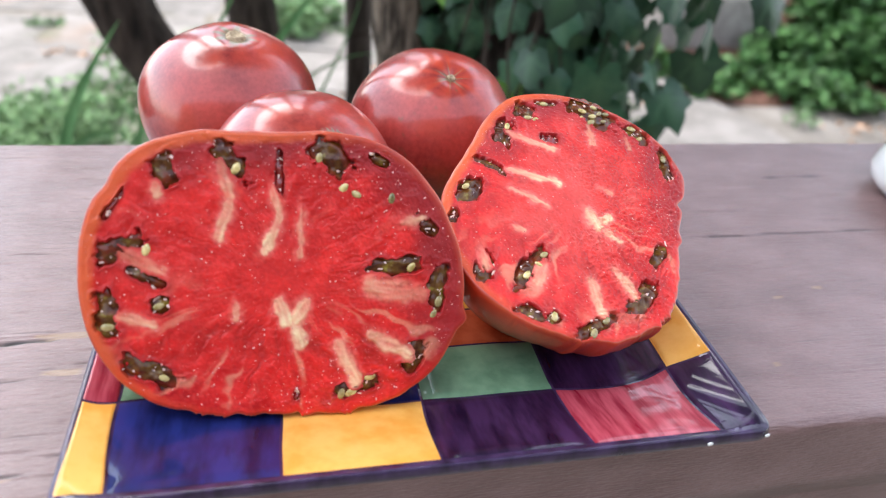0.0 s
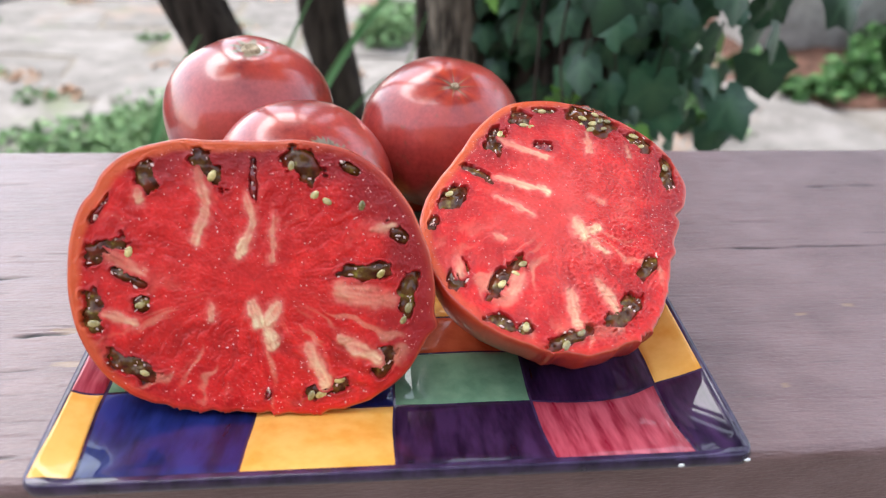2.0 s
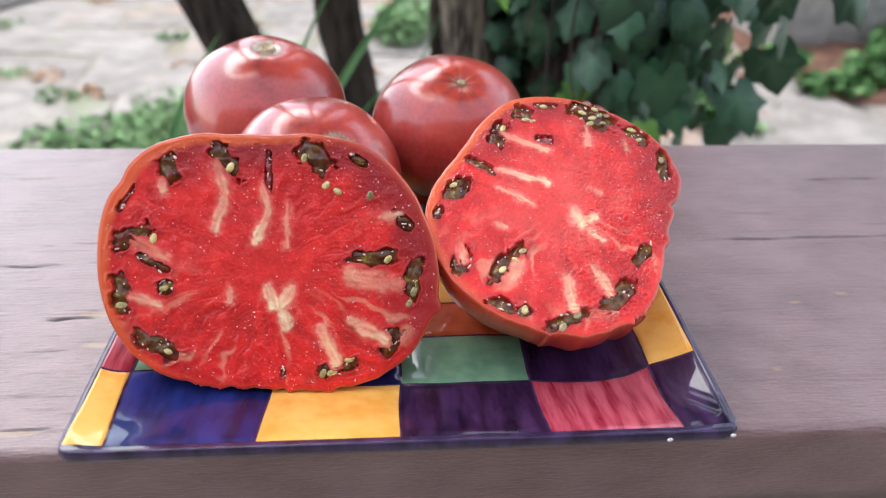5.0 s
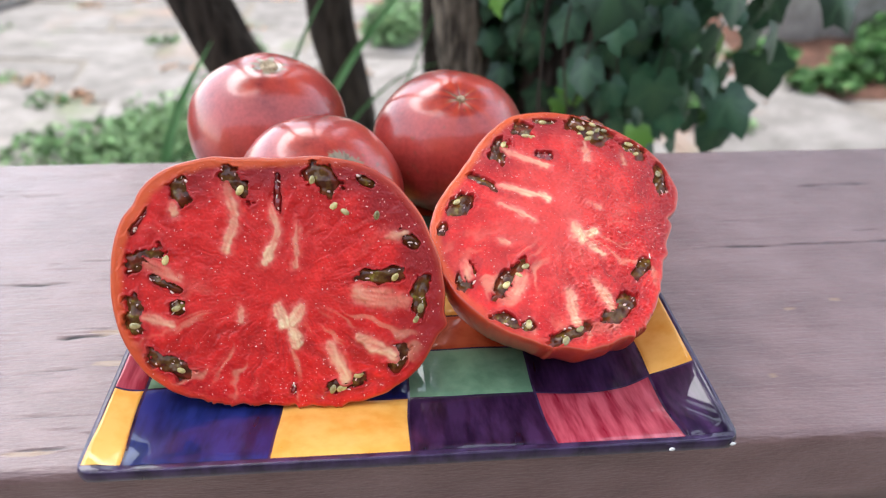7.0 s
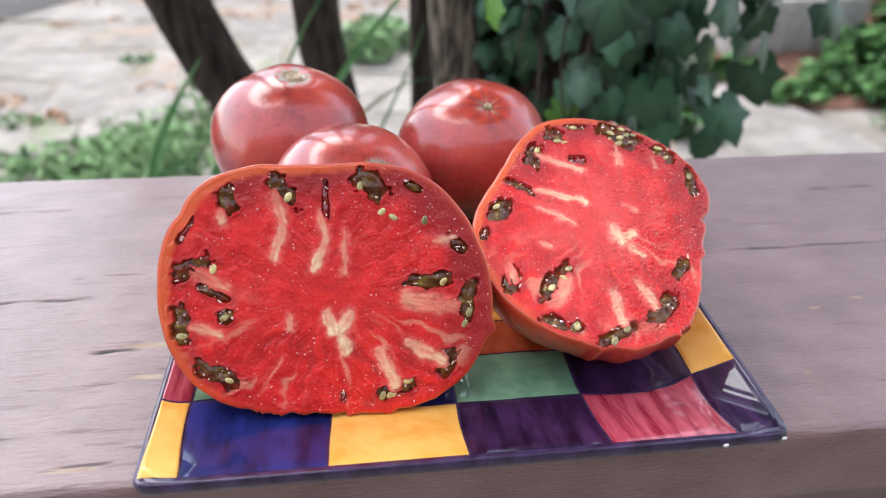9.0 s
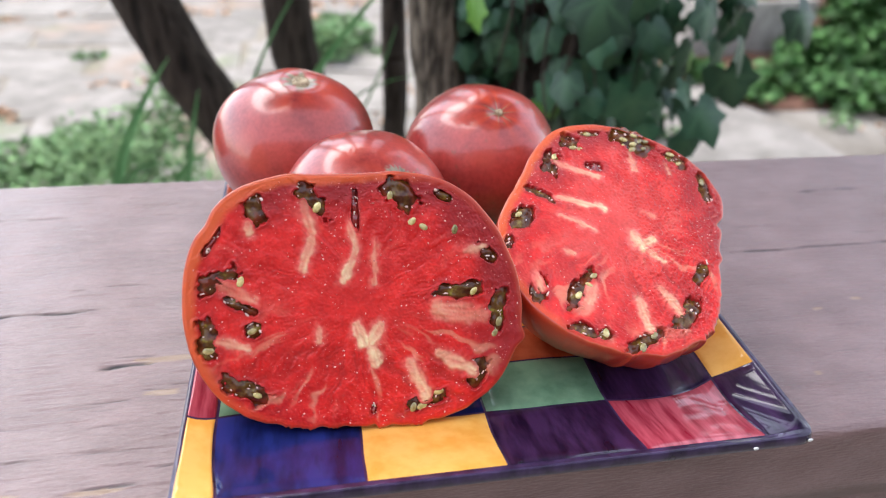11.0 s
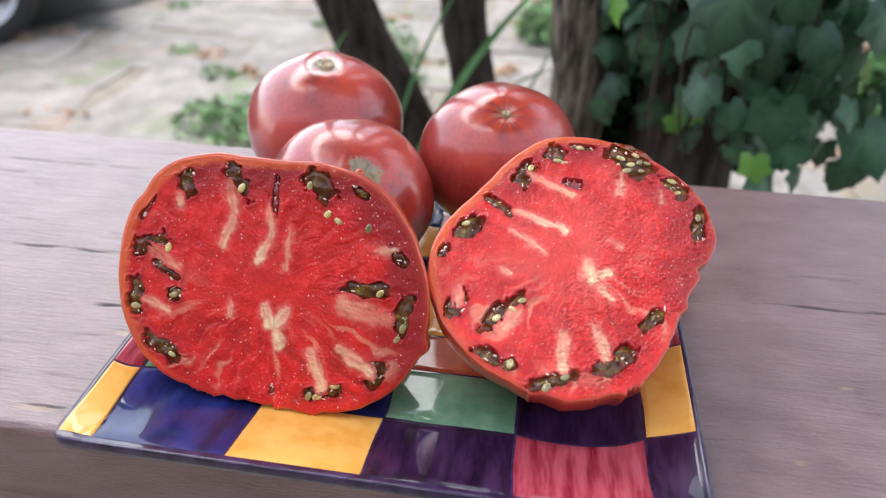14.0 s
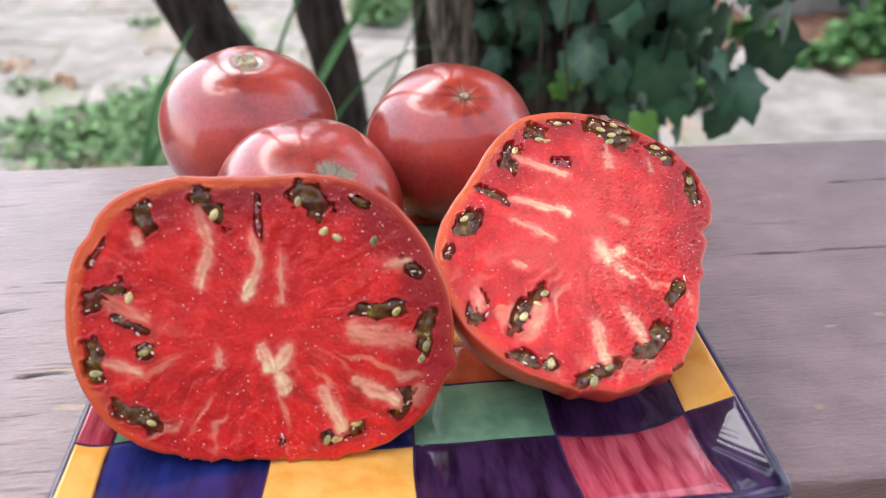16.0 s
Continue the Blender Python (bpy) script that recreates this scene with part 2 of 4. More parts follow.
def box(x0, x1, y0, y1, z0, z1, bevel=0.0, segments=2):
    b = bmesh.new()
    bmesh.ops.create_cube(b, size=1)
    for v in b.verts:
        v.co = Vector(((x0 + x1) / 2 + v.co.x * (x1 - x0), (y0 + y1) / 2 + v.co.y * (y1 - y0), (z0 + z1) / 2 + v.co.z * (z1 - z0)))
    if bevel:
        bmesh.ops.bevel(b, geom=b.edges[:], offset=bevel, segments=segments, affect="EDGES", profile=0.6)
    return b


def attribute(ob, name, values):
    ob.data.attributes.new(name, "FLOAT", "POINT").data.foreach_set("value", list(values))


def empty(name, at, label, category, group="", kind=""):
    ob = new(name)
    ob.location = at
    return tagged(ob, label, category, group, kind)


def smoothstep(a, b, x):
    t = max(0.0, min(1.0, (x - a) / (b - a)))
    return t * t * (3 - 2 * t)


# ---- setting: unseen wall behind ----
# Added out of view to block low sky and darken reflections.
M_BACKWALL = mat("brown backing wall", (0.14, 0.12, 0.10), (0.20, 0.175, 0.15), 0.8, 6, bump=0.2)
tagged(link("wall_backing", box(-7, 7, -2.6, -2.4, -1.2, 2.2), M_BACKWALL, smooth=False), "unseen brown wall added behind to block low sky", "wall", kind="structure")

# ---- setting: ground ----
GROUND = -1.15
bm = bmesh.new()
bmesh.ops.create_grid(bm, x_segments=60, y_segments=60, size=60)
for v in bm.verts:
    v.co.z = GROUND + 0.02 * noise.noise(v.co * 0.3)
tagged(link("ground", bm, M_SOIL), "trodden soil and pale gravel ground", "ground", kind="structure")


# ---- the rail board ----
DEPTH, THICK = 0.235, 0.0435
CRACKS = [(-0.60, -0.157, 0.1055, 1.2, 0.9), (-0.155, -0.128, 0.0715, 1.6, 1.6), (-0.150, -0.130, 0.0765, 1.2, 0.8),
          (-0.34, -0.185, 0.193, 1.0, 0.8), (-0.150, -0.123, 0.0115, 0.8, 0.7), (-0.30, -0.160, 0.041, 0.7, 0.6),
          (0.140, 0.60, 0.1235, 1.2, 0.8), (0.230, 0.296, 0.185, 1.3, 1.2), (-0.16, -0.135, 0.052, 0.5, 0.5),
          (0.165, 0.21, 0.148, 0.5, 0.6), (-0.5, -0.24, 0.176, 0.8, 0.7), (0.3, 0.6, 0.07, 0.8, 0.7),
          (-0.21, -0.15, 0.160, 0.4, 0.6), (0.15, 0.19, 0.20, 0.4, 0.6), (-0.19, -0.12, 0.026, 0.4, 0.5)]
hair = random.Random(17)
for _ in range(260):
    x, y = hair.uniform(-0.42, 0.42), hair.uniform(0.006, 0.228)
    if x > 0.08 and hair.random() < 0.6:
        continue
    CRACKS.append((x, x + hair.uniform(0.006, 0.03), y, hair.uniform(0.2, 0.6), hair.uniform(0.4, 0.6)))
BARE = [(-0.126, 0.0745, 0.012, 0.0016), (-0.140, 0.0105, 0.008, 0.0012), (0.30, 0.118, 0.02, 0.005), (-0.17, 0.012, 0.005, 0.0008),
        (0.146, 0.0315, 0.0016, 0.0012), (0.20, 0.078, 0.003, 0.001), (-0.125, 0.055, 0.006, 0.0015), (0.175, 0.073, 0.002, 0.001)]


NEAR = {}


def crack_at(x, y):
    c = 0.0
    if y not in NEAR:
        NEAR[y] = [k for k in CRACKS if abs(y - k[2]) < 0.010]
    for x0, x1, yc, deep, half in NEAR[y]:
        if x0 < x < x1:
            line = yc + 0.0016 * noise.noise(Vector((x * 45, yc * 90, 0))) + (x - x0) * 0.012 * (1 if x1 - x0 > 0.1 else 2)
            open_ = smoothstep(0, min(0.02, 0.3 * (x1 - x0)), x - x0) * smoothstep(0, min(0.02, 0.3 * (x1 - x0)), x1 - x) * (0.45 + 0.55 * smoothstep(-0.35, 0.25, noise.noise(Vector((x * 60, yc * 40, 3)))))
            h = half * 0.0012 * open_ + 1e-5
            c = max(c, deep * open_ * max(0.0, 1 - abs(y - line) / h))
    return c


def build_board():
    xs = np.concatenate([np.linspace(-0.95, -0.32, 40), np.linspace(-0.317, 0.35, 270), np.linspace(0.353, 1.0, 40)])
    ys = np.linspace(0.0045, DEPTH - 0.004, 470)
    bm = bmesh.new()
    crack, bare = [], []

    def top(i, j):
        x, y = float(xs[i]), float(ys[j])
        c = crack_at(x, y)
        g = noise.noise(Vector((x * 38, y * 760, 11))) * 0.00022 + noise.noise(Vector((x * 30, y * 260, 1))) * 0.00016 + noise.noise(Vector((x * 110, y * 420, 5))) * 0.00010 + noise.noise(Vector((x * 60, y * 90, 9))) * 0.00016
        b = 0.0
        for bx, by, rx, ry in BARE:
            q = ((x - bx) / rx) ** 2 + ((y - by) / ry) ** 2
            if q < 2.2:
                b = max(b, smoothstep(1.6, 0.7, q + 0.9 * noise.noise(Vector((x * 300, y * 900, 7)))))
        crack.append(min(1.0, c * 1.3))
        bare.append(b)
        return (x, y, g - c * 0.001 - 0.00025 * b)

    bm, rows = grid(len(xs), len(ys), top, bm=bm)

    def edge(row, sign, y0):
        """Rounds the long edge over and carries the face down and under."""
        prev = row
        for k in range(1, 9):
            a = k / 8 * math.pi / 2
            cur = [bm.verts.new((v.co.x, y0 + sign * (0.0045 * math.sin(a) + 0.0004 * noise.noise(Vector((v.co.x * 30, k, 2)))), -0.0045 * (1 - math.cos(a)) + v.co.z * (1 - k / 8))) for v in row]
            for i in range(len(row) - 1):
                f = (prev[i], prev[i + 1], cur[i + 1], cur[i])
                bm.faces.new(f if sign > 0 else f[::-1])
            prev = cur
        for z in (-0.012, -0.022, -0.034, -THICK):
            cur = [bm.verts.new((v.co.x, v.co.y + 0.0003 * noise.noise(Vector((v.co.x * 12, z * 400, 8))), z)) for v in prev]
            for i in range(len(row) - 1):
                f = (prev[i], prev[i + 1], cur[i + 1], cur[i])
                bm.faces.new(f if sign > 0 else f[::-1])
            prev = cur
        return prev

    front = edge(rows[0], -1, 0.0045)
    back = edge(rows[-1], 1, DEPTH - 0.0045)
    for i in range(len(front) - 1):
        bm.faces.new((front[i], back[i], back[i + 1], front[i + 1]))
    bmesh.ops.recalc_face_normals(bm, faces=bm.faces)
    n = len(bm.verts)
    ob = link("railing_board", bm, M_BOARD)
    attribute(ob, "crack", crack + [0.0] * (n - len(crack)))
    attribute(ob, "bare", bare + [0.0] * (n - len(bare)))
    return tagged(ob, "wide weathered brown-painted wooden railing board with splits", "railing", kind="structure")


build_board()
# Beam added to hide bright ground, so the gap under the board is dark.
beam = link("railing_beam", box(-0.94, 0.98, 0.022, 0.20, -0.16, -THICK + 0.001, 0.003), M_BOARD)
tagged(beam, "brown-painted wooden beam added to darken the gap under the board", "beam", kind="structure")
for x in (-0.85, 0.92):
    post = link("railing_post", box(x - 0.045, x + 0.045, 0.07, 0.16, GROUND - 0.02, -0.159, 0.004), M_BOARD)
    tagged(post, "square brown-painted wooden post under the railing board", "post", "posts under the railing", "structure")


# ---- the plate ----
PX0, PX1, PY0, PY1 = -0.1115, 0.1075, -0.0155, 0.2015
PXC = (PX0 + PX1) / 2


def plate_z(x, y):
    """Height of the glazed face: a flat well with flaring sides."""
    f = max(0.0, (0.027 - (y - 0.0)) / 0.0425)
    k = max(0.0, ((y - (PY1 - 0.04)) / 0.04))
    s = max(0.0, (abs(x - PXC) - 0.078) / 0.0315)
    f, k, s = min(f, 1) ** 1.35, min(k, 1) ** 1.35, min(s, 1) ** 1.5
    return 0.0078 + 0.0118 * min(1.0, (f ** 3 + k ** 3 + s ** 3) ** (1 / 3))


def rounded(px, py, inset, r=0.006):
    """A point pulled in so that the square's corners are round."""
    x0, x1, y0, y1 = PX0 + inset, PX1 - inset, PY0 + inset, PY1 - inset
    r = max(0.001, r - inset)
    cx, cy = min(max(px, x0 + r), x1 - r), min(max(py, y0 + r), y1 - r)
    d = Vector((px - cx, py - cy))
    if d.length > r:
        d *= r / d.length
    return cx + d.x, cy + d.y


COLS = [PX0 + 0.0016, -0.1005, -0.0510, -0.0042, 0.0437, 0.0892, PX1 - 0.0018]
LINES = [PY0 + 0.0035, 0.0205, 0.0470, 0.0680, 0.0950, 0.1230, 0.1500, 0.1750, PY1 - 0.0035]
PAINT = [[G_ORANGE, G_BLUE, G_ORANGE, G_PURPLE, G_PINK, G_PURPLE],
         [G_PINK, G_GREEN, G_BLUE, G_GREEN, G_PURPLE, G_ORANGE],
         [G_PINK, G_PURPLE, G_GREEN, G_RED, G_GREEN, G_ORANGE],
         [G_GREEN, G_ORANGE, G_PINK, G_ORANGE, G_BLUE, G_PINK],
         [G_BLUE, G_RED, G_PURPLE, G_GREEN, G_ORANGE, G_PURPLE],
         [G_ORANGE, G_GREEN, G_ORANGE, G_GREEN, G_PINK, G_BLUE],
         [G_PURPLE, G_PINK, G_BLUE, G_RED, G_PURPLE, G_GREEN],
         [G_RED, G_BLUE, G_GREEN, G_ORANGE, G_BLUE, G_ORANGE]]


def line_x(c, y):
    """Painted column line: wobbles by hand, and flares towards the rim at the front."""
    if c in (0, len(COLS) - 1):
        return COLS[c]
    flare = max(0.0, 0.018 - y) / 0.03
    bow = (0, 0.0030, 0.0002, -0.0004, 0.0008, 0.0)[c] * flare ** 1.3
    return COLS[c] + bow + 0.0006 * noise.noise(Vector((c * 9.1, y * 55, 0)))


def line_y(r, x):
    if r in (0, len(LINES) - 1):
        return LINES[r]
    sag = (0.0035 * smoothstep(0.045, 0.09, x) + 0.009 * smoothstep(-0.05, -0.075, x) - 0.0065 * smoothstep(-0.090, -0.108, x)) if r == 1 else 0.0
    return LINES[r] + sag - (0.003 * math.sin(math.pi * (x - 0.0437) / 0.0468) if r == 1 and 0.0437 < x < 0.0905 else 0) + 0.0006 * noise.noise(Vector((x * 50, r * 7.3, 4)))


def build_plate():
    plate = empty("square_plate", (0, 0, 0.001), "square ceramic plate painted in colourful glazed checks", "plate")
    P = Vector((0, 0, -0.001))
    n = 96
    bm, v = grid(n + 1, n + 1, lambda i, j: Vector((*rounded(PX0 + (PX1 - PX0) * i / n, PY0 + (PY1 - PY0) * j / n, 0.0008), plate_z(PX0 + (PX1 - PX0) * i / n, PY0 + (PY1 - PY0) * j / n) - 0.0004)) + P)
    ring = [v[0][i] for i in range(n)] + [v[j][n] for j in range(n)] + [v[n][i] for i in range(n, 0, -1)] + [v[j][0] for j in range(n, 0, -1)]
    prev = ring
    for k, (inset, z) in enumerate(((-0.0002, 0.0188), (-0.0006, 0.0172), (-0.0004, 0.0150), (0.001, 0.0132), (0.004, 0.0120), (0.010, 0.0092), (0.020, 0.0055), (0.030, 0.0028), (0.034, 0.0012), (0.037, 0.0006))):
        cur = [bm.verts.new(Vector((*rounded(PXC + (q.co.x - PXC) * (1 - inset / 0.11), 0.093 + (q.co.y - 0.093) * (1 - inset / 0.109), -0.0012, 0.008), z)) + P) for q in ring]
        for i in range(len(ring)):
            m = (i + 1) % len(ring)
            bm.faces.new((prev[m], prev[i], cur[i], cur[m]))
        prev = cur
    bm.faces.new(prev)
    bmesh.ops.recalc_face_normals(bm, faces=bm.faces)
    part("body", bm, G_RIM, plate, "violet glazed rim and underside")
    for r in range(len(LINES) - 1):
        for c in range(len(COLS) - 1):
            if c in (0, len(COLS) - 2) and r == 2:
                continue
            k, up = 14, r + (2 if c in (0, len(COLS) - 2) and r == 1 else 1)

            def at(i, j):
                u, w = i / k, j / k
                y = LINES[r] + (LINES[up] - LINES[r]) * w
                x = line_x(c, y) + (line_x(c + 1, y) - line_x(c, y)) * u
                y = line_y(r, x) + (line_y(up, x) - line_y(r, x)) * w
                gap = 0.00045
                x = min(max(x, line_x(c, y) + gap), line_x(c + 1, y) - gap)
                y = min(max(y, line_y(r, x) + gap), line_y(up, x) - gap)
                edge = min(u, 1 - u, w, 1 - w)
                lift = 0.0002 if edge > 0 else -0.0003
                x, y = rounded(x, y, 0.0014, 0.0065)
                return Vector((x, y, plate_z(x, y) + lift)) + P

            bm, _ = grid(k + 1, k + 1, at)
            part("glazed_square", bm, PAINT[r][c], plate)
    for x, y in ((0.1040, -0.0155), (0.0825, -0.0164)):
        bm = bmesh.new()
        bmesh.ops.create_icosphere(bm, subdivisions=2, radius=0.0008)
        for q in bm.verts:
            q.co = Vector((x + q.co.x * 1.3, y + q.co.y * 0.5, 0.0176 + q.co.z)) + P
        part("chip", bm, M_WHITE, plate, "small white chip in the rim")
    return plate


build_plate()


# ---- tomatoes ----
def whole_tomato(centre, r, rz, axis, lobes, seed, label, scar):
    """A beefsteak tomato: an uneven oblate body that dips round the scar at the end of its axis."""
    axis = Vector(axis).normalized()
    side = axis.orthogonal().normalized()
    up = axis.cross(side)
    base = Vector((centre[0], centre[1], centre[2] - rz))
    thing = empty("tomato", base, label, "tomato", "whole tomatoes on the plate")
    e1 = (Vector((1, 0, 0)) - axis * axis.x).normalized()
    e2 = axis.cross(e1)
    cork, ripe, speck = [], [], []

    def at(i, j):
        th, ph = 2 * math.pi * i / 160, math.pi * j / 119
        d = axis * math.cos(ph) + (side * math.cos(th) + up * math.sin(th)) * math.sin(ph)
        k = 1 / math.sqrt((d.x / r) ** 2 + (d.y / r) ** 2 + (d.z / rz) ** 2)
        k *= 1 + lobes * math.cos(5 * th + seed) * math.sin(ph) ** 2 * (0.6 + 0.4 * math.cos(ph)) + 0.02 * noise.noise(d * 1.6 + Vector((seed, 0, 0)))
        k *= 1 - 0.06 * math.exp(-(ph / 0.17) ** 2) - 0.03 * math.exp(-((math.pi - ph) / 0.3) ** 2)
        jag = noise.noise(Vector((math.cos(th) * 2.4, math.sin(th) * 2.4, seed)))
        if scar == "patch":
            p1, p2 = d.dot(e1) + 0.02, d.dot(e2) + 0.01
            m1, m2 = (0.8 * p1 - 0.6 * p2) / 0.20, (0.6 * p1 + 0.8 * p2) / 0.135
            c = smoothstep(1.15, 0.95, math.hypot(m1, m2 * (0.85 - 0.25 * m1)) + 0.35 * noise.noise(Vector((p1 * 26, p2 * 26, 2)))) if ph < 0.6 else 0.0
        elif scar == "star":
            c = smoothstep(0.06 + 0.22 * max(0, math.cos(7 * th + 2 * jag)) ** 4, 0.0, ph - 0.03)
        else:
            c = smoothstep(0.24 + 0.16 * jag, 0.13 + 0.14 * jag, ph)
        cork.append(c)
        speck.append(max(0.7 * c * smoothstep(0.0, 0.45, noise.noise(d * 24 + Vector((seed, 2, 0)))), 0.5 * smoothstep(0.55, 0.75, noise.noise(d * 13 + Vector((0, seed, 7)))) if scar != "stem" else 0.0))
        ripe.append((0.55 if scar == "star" else 0.3) * smoothstep(0.9, 0.2, ph) * (0.5 + 0.5 * math.cos(9 * th + 3 * jag)) + 0.35 * smoothstep(0.1, 0.5, noise.noise(d * 2.2 + Vector((0, seed, 0)))))
        return d * k + Vector((0, 0, rz))

    bm, v = grid(160, 120, at, wrap=True)
    skin = part("skin", bm, M_SKIN, thing)
    attribute(skin, "cork", cork)
    attribute(skin, "ripe", ripe)
    attribute(skin, "speck", speck)
    top = axis * (1 / math.sqrt((axis.x / r) ** 2 + (axis.y / r) ** 2 + (axis.z / rz) ** 2)) * 0.955 + Vector((0, 0, rz))
    size = {"star": 0.0018, "stem": 0.0050, "patch": 0.0019}[scar]
    if scar == "patch":
        top = top - e1 * 0.0022 - e2 * 0.0012

    def knob(i, j):
        th, q = 2 * math.pi * i / 20, j / 7
        w = size * q * (1 + 0.25 * noise.noise(Vector((math.cos(th), math.sin(th), seed * 3))))
        h = size * (0.30 * math.exp(-((q - 0.62) / 0.2) ** 2) - 0.1 * q)
        return top + axis * (h + 0.0004) + (side * math.cos(th) + up * math.sin(th)) * w

    bm, v = grid(20, 8, knob, wrap=True)
    if scar == "patch":
        part("blemish", bm, M_HALFSKIN, thing, "small red hole in the scar")
    else:
        part("blossom_scar" if scar == "star" else "stem_scar", bm, M_CORK, thing, "tan corky scar")
    return thing


whole_tomato((-0.0714, 0.1821, 0.0456), 0.0413, 0.0372, (0.13, -0.17, 0.975), 0.012, 1.0, "dusky red whole tomato with pale stem scar on top", "stem")
whole_tomato((-0.0404, 0.1150, 0.0430), 0.0380, 0.0350, (0.393, -0.569, 0.723), 0.018, 4.0, "dusky red whole tomato with angular grey-green corky scar", "patch")
whole_tomato((0.0231, 0.1638, 0.0439), 0.0397, 0.0360, (0.09, -0.471, 0.878), 0.012, 7.0, "dusky red whole tomato with star-shaped blossom scar", "star")

A_POCKETS = [(-33.5, 33.5, 5.5, 3.5, 97), (-15.1, 36.9, 7.8, 3.4, -47), (0.1, 32.1, 7.9, 1.4, 90), (16.0, 36.9, 6.7, 4.8, -51), (31.5, 36.4, 4.0, 1.6, -26), (46.1, 15.4, 5.3, 2.2, -31), (35.7, 2.5, 9.8, 2.9, 4), (50.0, -5.6, 7.8, 3.3, 79), (41.5, -27.3, 5.8, 3.7, 59), (22.6, -36.9, 7.8, 2.7, 14), (-39.6, -28.6, 9.1, 3.3, -28), (-51.7, -10.7, 7.1, 3.7, -83), (-47.5, 9.8, 7.9, 3.7, 24), (-41.5, 1.7, 6.2, 2.0, -32), (-36.6, -7.7, 3.2, 2.6, -1), (-48.6, 22.8, 5.2, 1.1, 53), (3.8, -38.5, 2.1, 1.2, 88)]
A_VEINS = [(-17.7, 35.7, -14.7, 25.5, 2.6, 0.5), (-14.5, 24.2, -18.3, 13.2, 2.4, 0.8), (-2.0, 28.5, -0.1, 19.1, 1.8, 0.5), (-0.3, 18.5, -4.9, 7.8, 2.4, 1.0), (6.6, 22.2, 5.9, 6.4, 1.4, 0.4), (-0.8, -7.8, 1.5, -14.0, 3.5, 1.1), (7.7, -7.9, 3.8, -14.0, 3.3, 1.0), (3.6, -12.7, 5.6, -21.8, 3.2, 1.1), (17.0, -22.0, 22.6, -34.5, 3.4, 0.8), (27.5, -19.6, 39.4, -26.6, 3.4, 0.85), (44.5, -6.8, 28.6, -4.1, 5.6, 0.35), (-47.1, 8.9, -36.0, 2.9, 3.0, 0.3), (-48.0, -10.7, -38.5, -13.6, 2.2, 0.6), (-13.8, -7.6, -14.0, -12.7, 1.7, 0.45), (-36.2, 28.7, -35.7, 26.2, 2.0, 0.6), (38.4, 16.6, 44.8, 17.8, 2.2, 0.45)]
A_SEEDS = [(20.2, 28.1, 40), (24.1, 25.6, -30), (35.1, 24.7, 80), (-39.5, 9.7, 70), (-36.4, -7.9, 20), (-12.6, 34.1, 60), (-35.7, -30.6, -20), (18.1, -38.5, 70), (27.6, -33.7, 10), (50.4, -9.3, 75), (48.7, -13.5, 60), (-51.1, -13.9, 0), (41.4, 2.2, 50), (12.5, 37.4, 80), (21.4, -38.6, 20)]
B_POCKETS = [(-2.8, 47.7, 5.1, 4.2, -25), (8.4, 51.2, 6.0, 1.8, -5), (27.4, 44.1, 10.5, 6.9, -41), (43.0, 31.8, 6.1, 3.9, -54), (49.0, 13.1, 9.0, 2.8, 76), (-16.0, 36.9, 7.4, 4.0, 63), (2.8, 32.5, 4.0, 2.3, -12), (-26.0, 20.7, 8.1, 2.4, -37), (-38.8, 11.5, 6.7, 4.1, 46), (-48.3, -0.0, 4.3, 2.0, 65), (-43.0, -21.2, 6.3, 3.5, 63), (-26.6, -24.3, 10.9, 3.6, 41), (-33.3, -40.5, 5.8, 2.7, -37), (-25.4, -44.4, 3.0, 2.4, 32), (-10.5, -49.6, 8.6, 2.9, 16), (10.7, -42.8, 9.2, 3.9, 31), (26.1, -26.7, 6.8, 2.6, 40)]
B_VEINS = [(-14.6, 36.8, 2.0, 26.4, 2.2, 0.6), (-19.8, 18.5, -2.6, 10.1, 2.3, 0.9), (-5.2, 12.8, -2.4, 9.6, 2.4, 0.9), (-22.5, 9.9, -11.2, 0.8, 1.7, 0.55), (5.3, -3.4, 6.0, -11.8, 3.4, 1.0), (2.7, -9.9, 12.5, -8.1, 2.6, 0.9), (6.0, -11.8, 12.0, -19.2, 2.2, 0.75), (-21.4, -24.1, -26.8, -30.2, 3.8, 0.5), (-6.3, -32.9, -7.7, -45.2, 3.2, 0.7), (5.1, -30.4, 7.8, -40.8, 3.2, 0.7), (22.5, 37.7, 20.4, 28.0, 2.2, 0.45), (-42.1, -15.9, -42.7, -21.4, 2.4, 0.45), (-27.1, -6.3, -23.9, -8.9, 2.2, 0.5), (14.3, 5.8, 17.5, 3.0, 1.6, 0.35), (37.1, 29.0, 36.0, 23.8, 1.8, 0.4)]
B_SEEDS = [(-2.4, 44.1, -10), (0.3, 43.0, 10), (-13.6, 40.1, 60), (23.5, 45.5, -30), (27.2, 42.6, 10), (30.9, 39.2, 0), (25.0, 39.4, 20), (29.7, 47.1, -40), (33.7, 43.0, -20), (21.7, 42.2, 70), (42.3, 34.0, -30), (43.6, 28.5, 20), (-19.6, -19.9, 20), (-23.4, -23.8, -40), (-29.1, -26.9, 40), (-25.1, -43.8, 70), (-13.3, -52.2, 50), (-6.8, -48.6, 30), (49.3, 17.0, 80), (-39.7, 12.8, 30), (30.6, 43.6, 40), (7.4, 50.8, 0)]


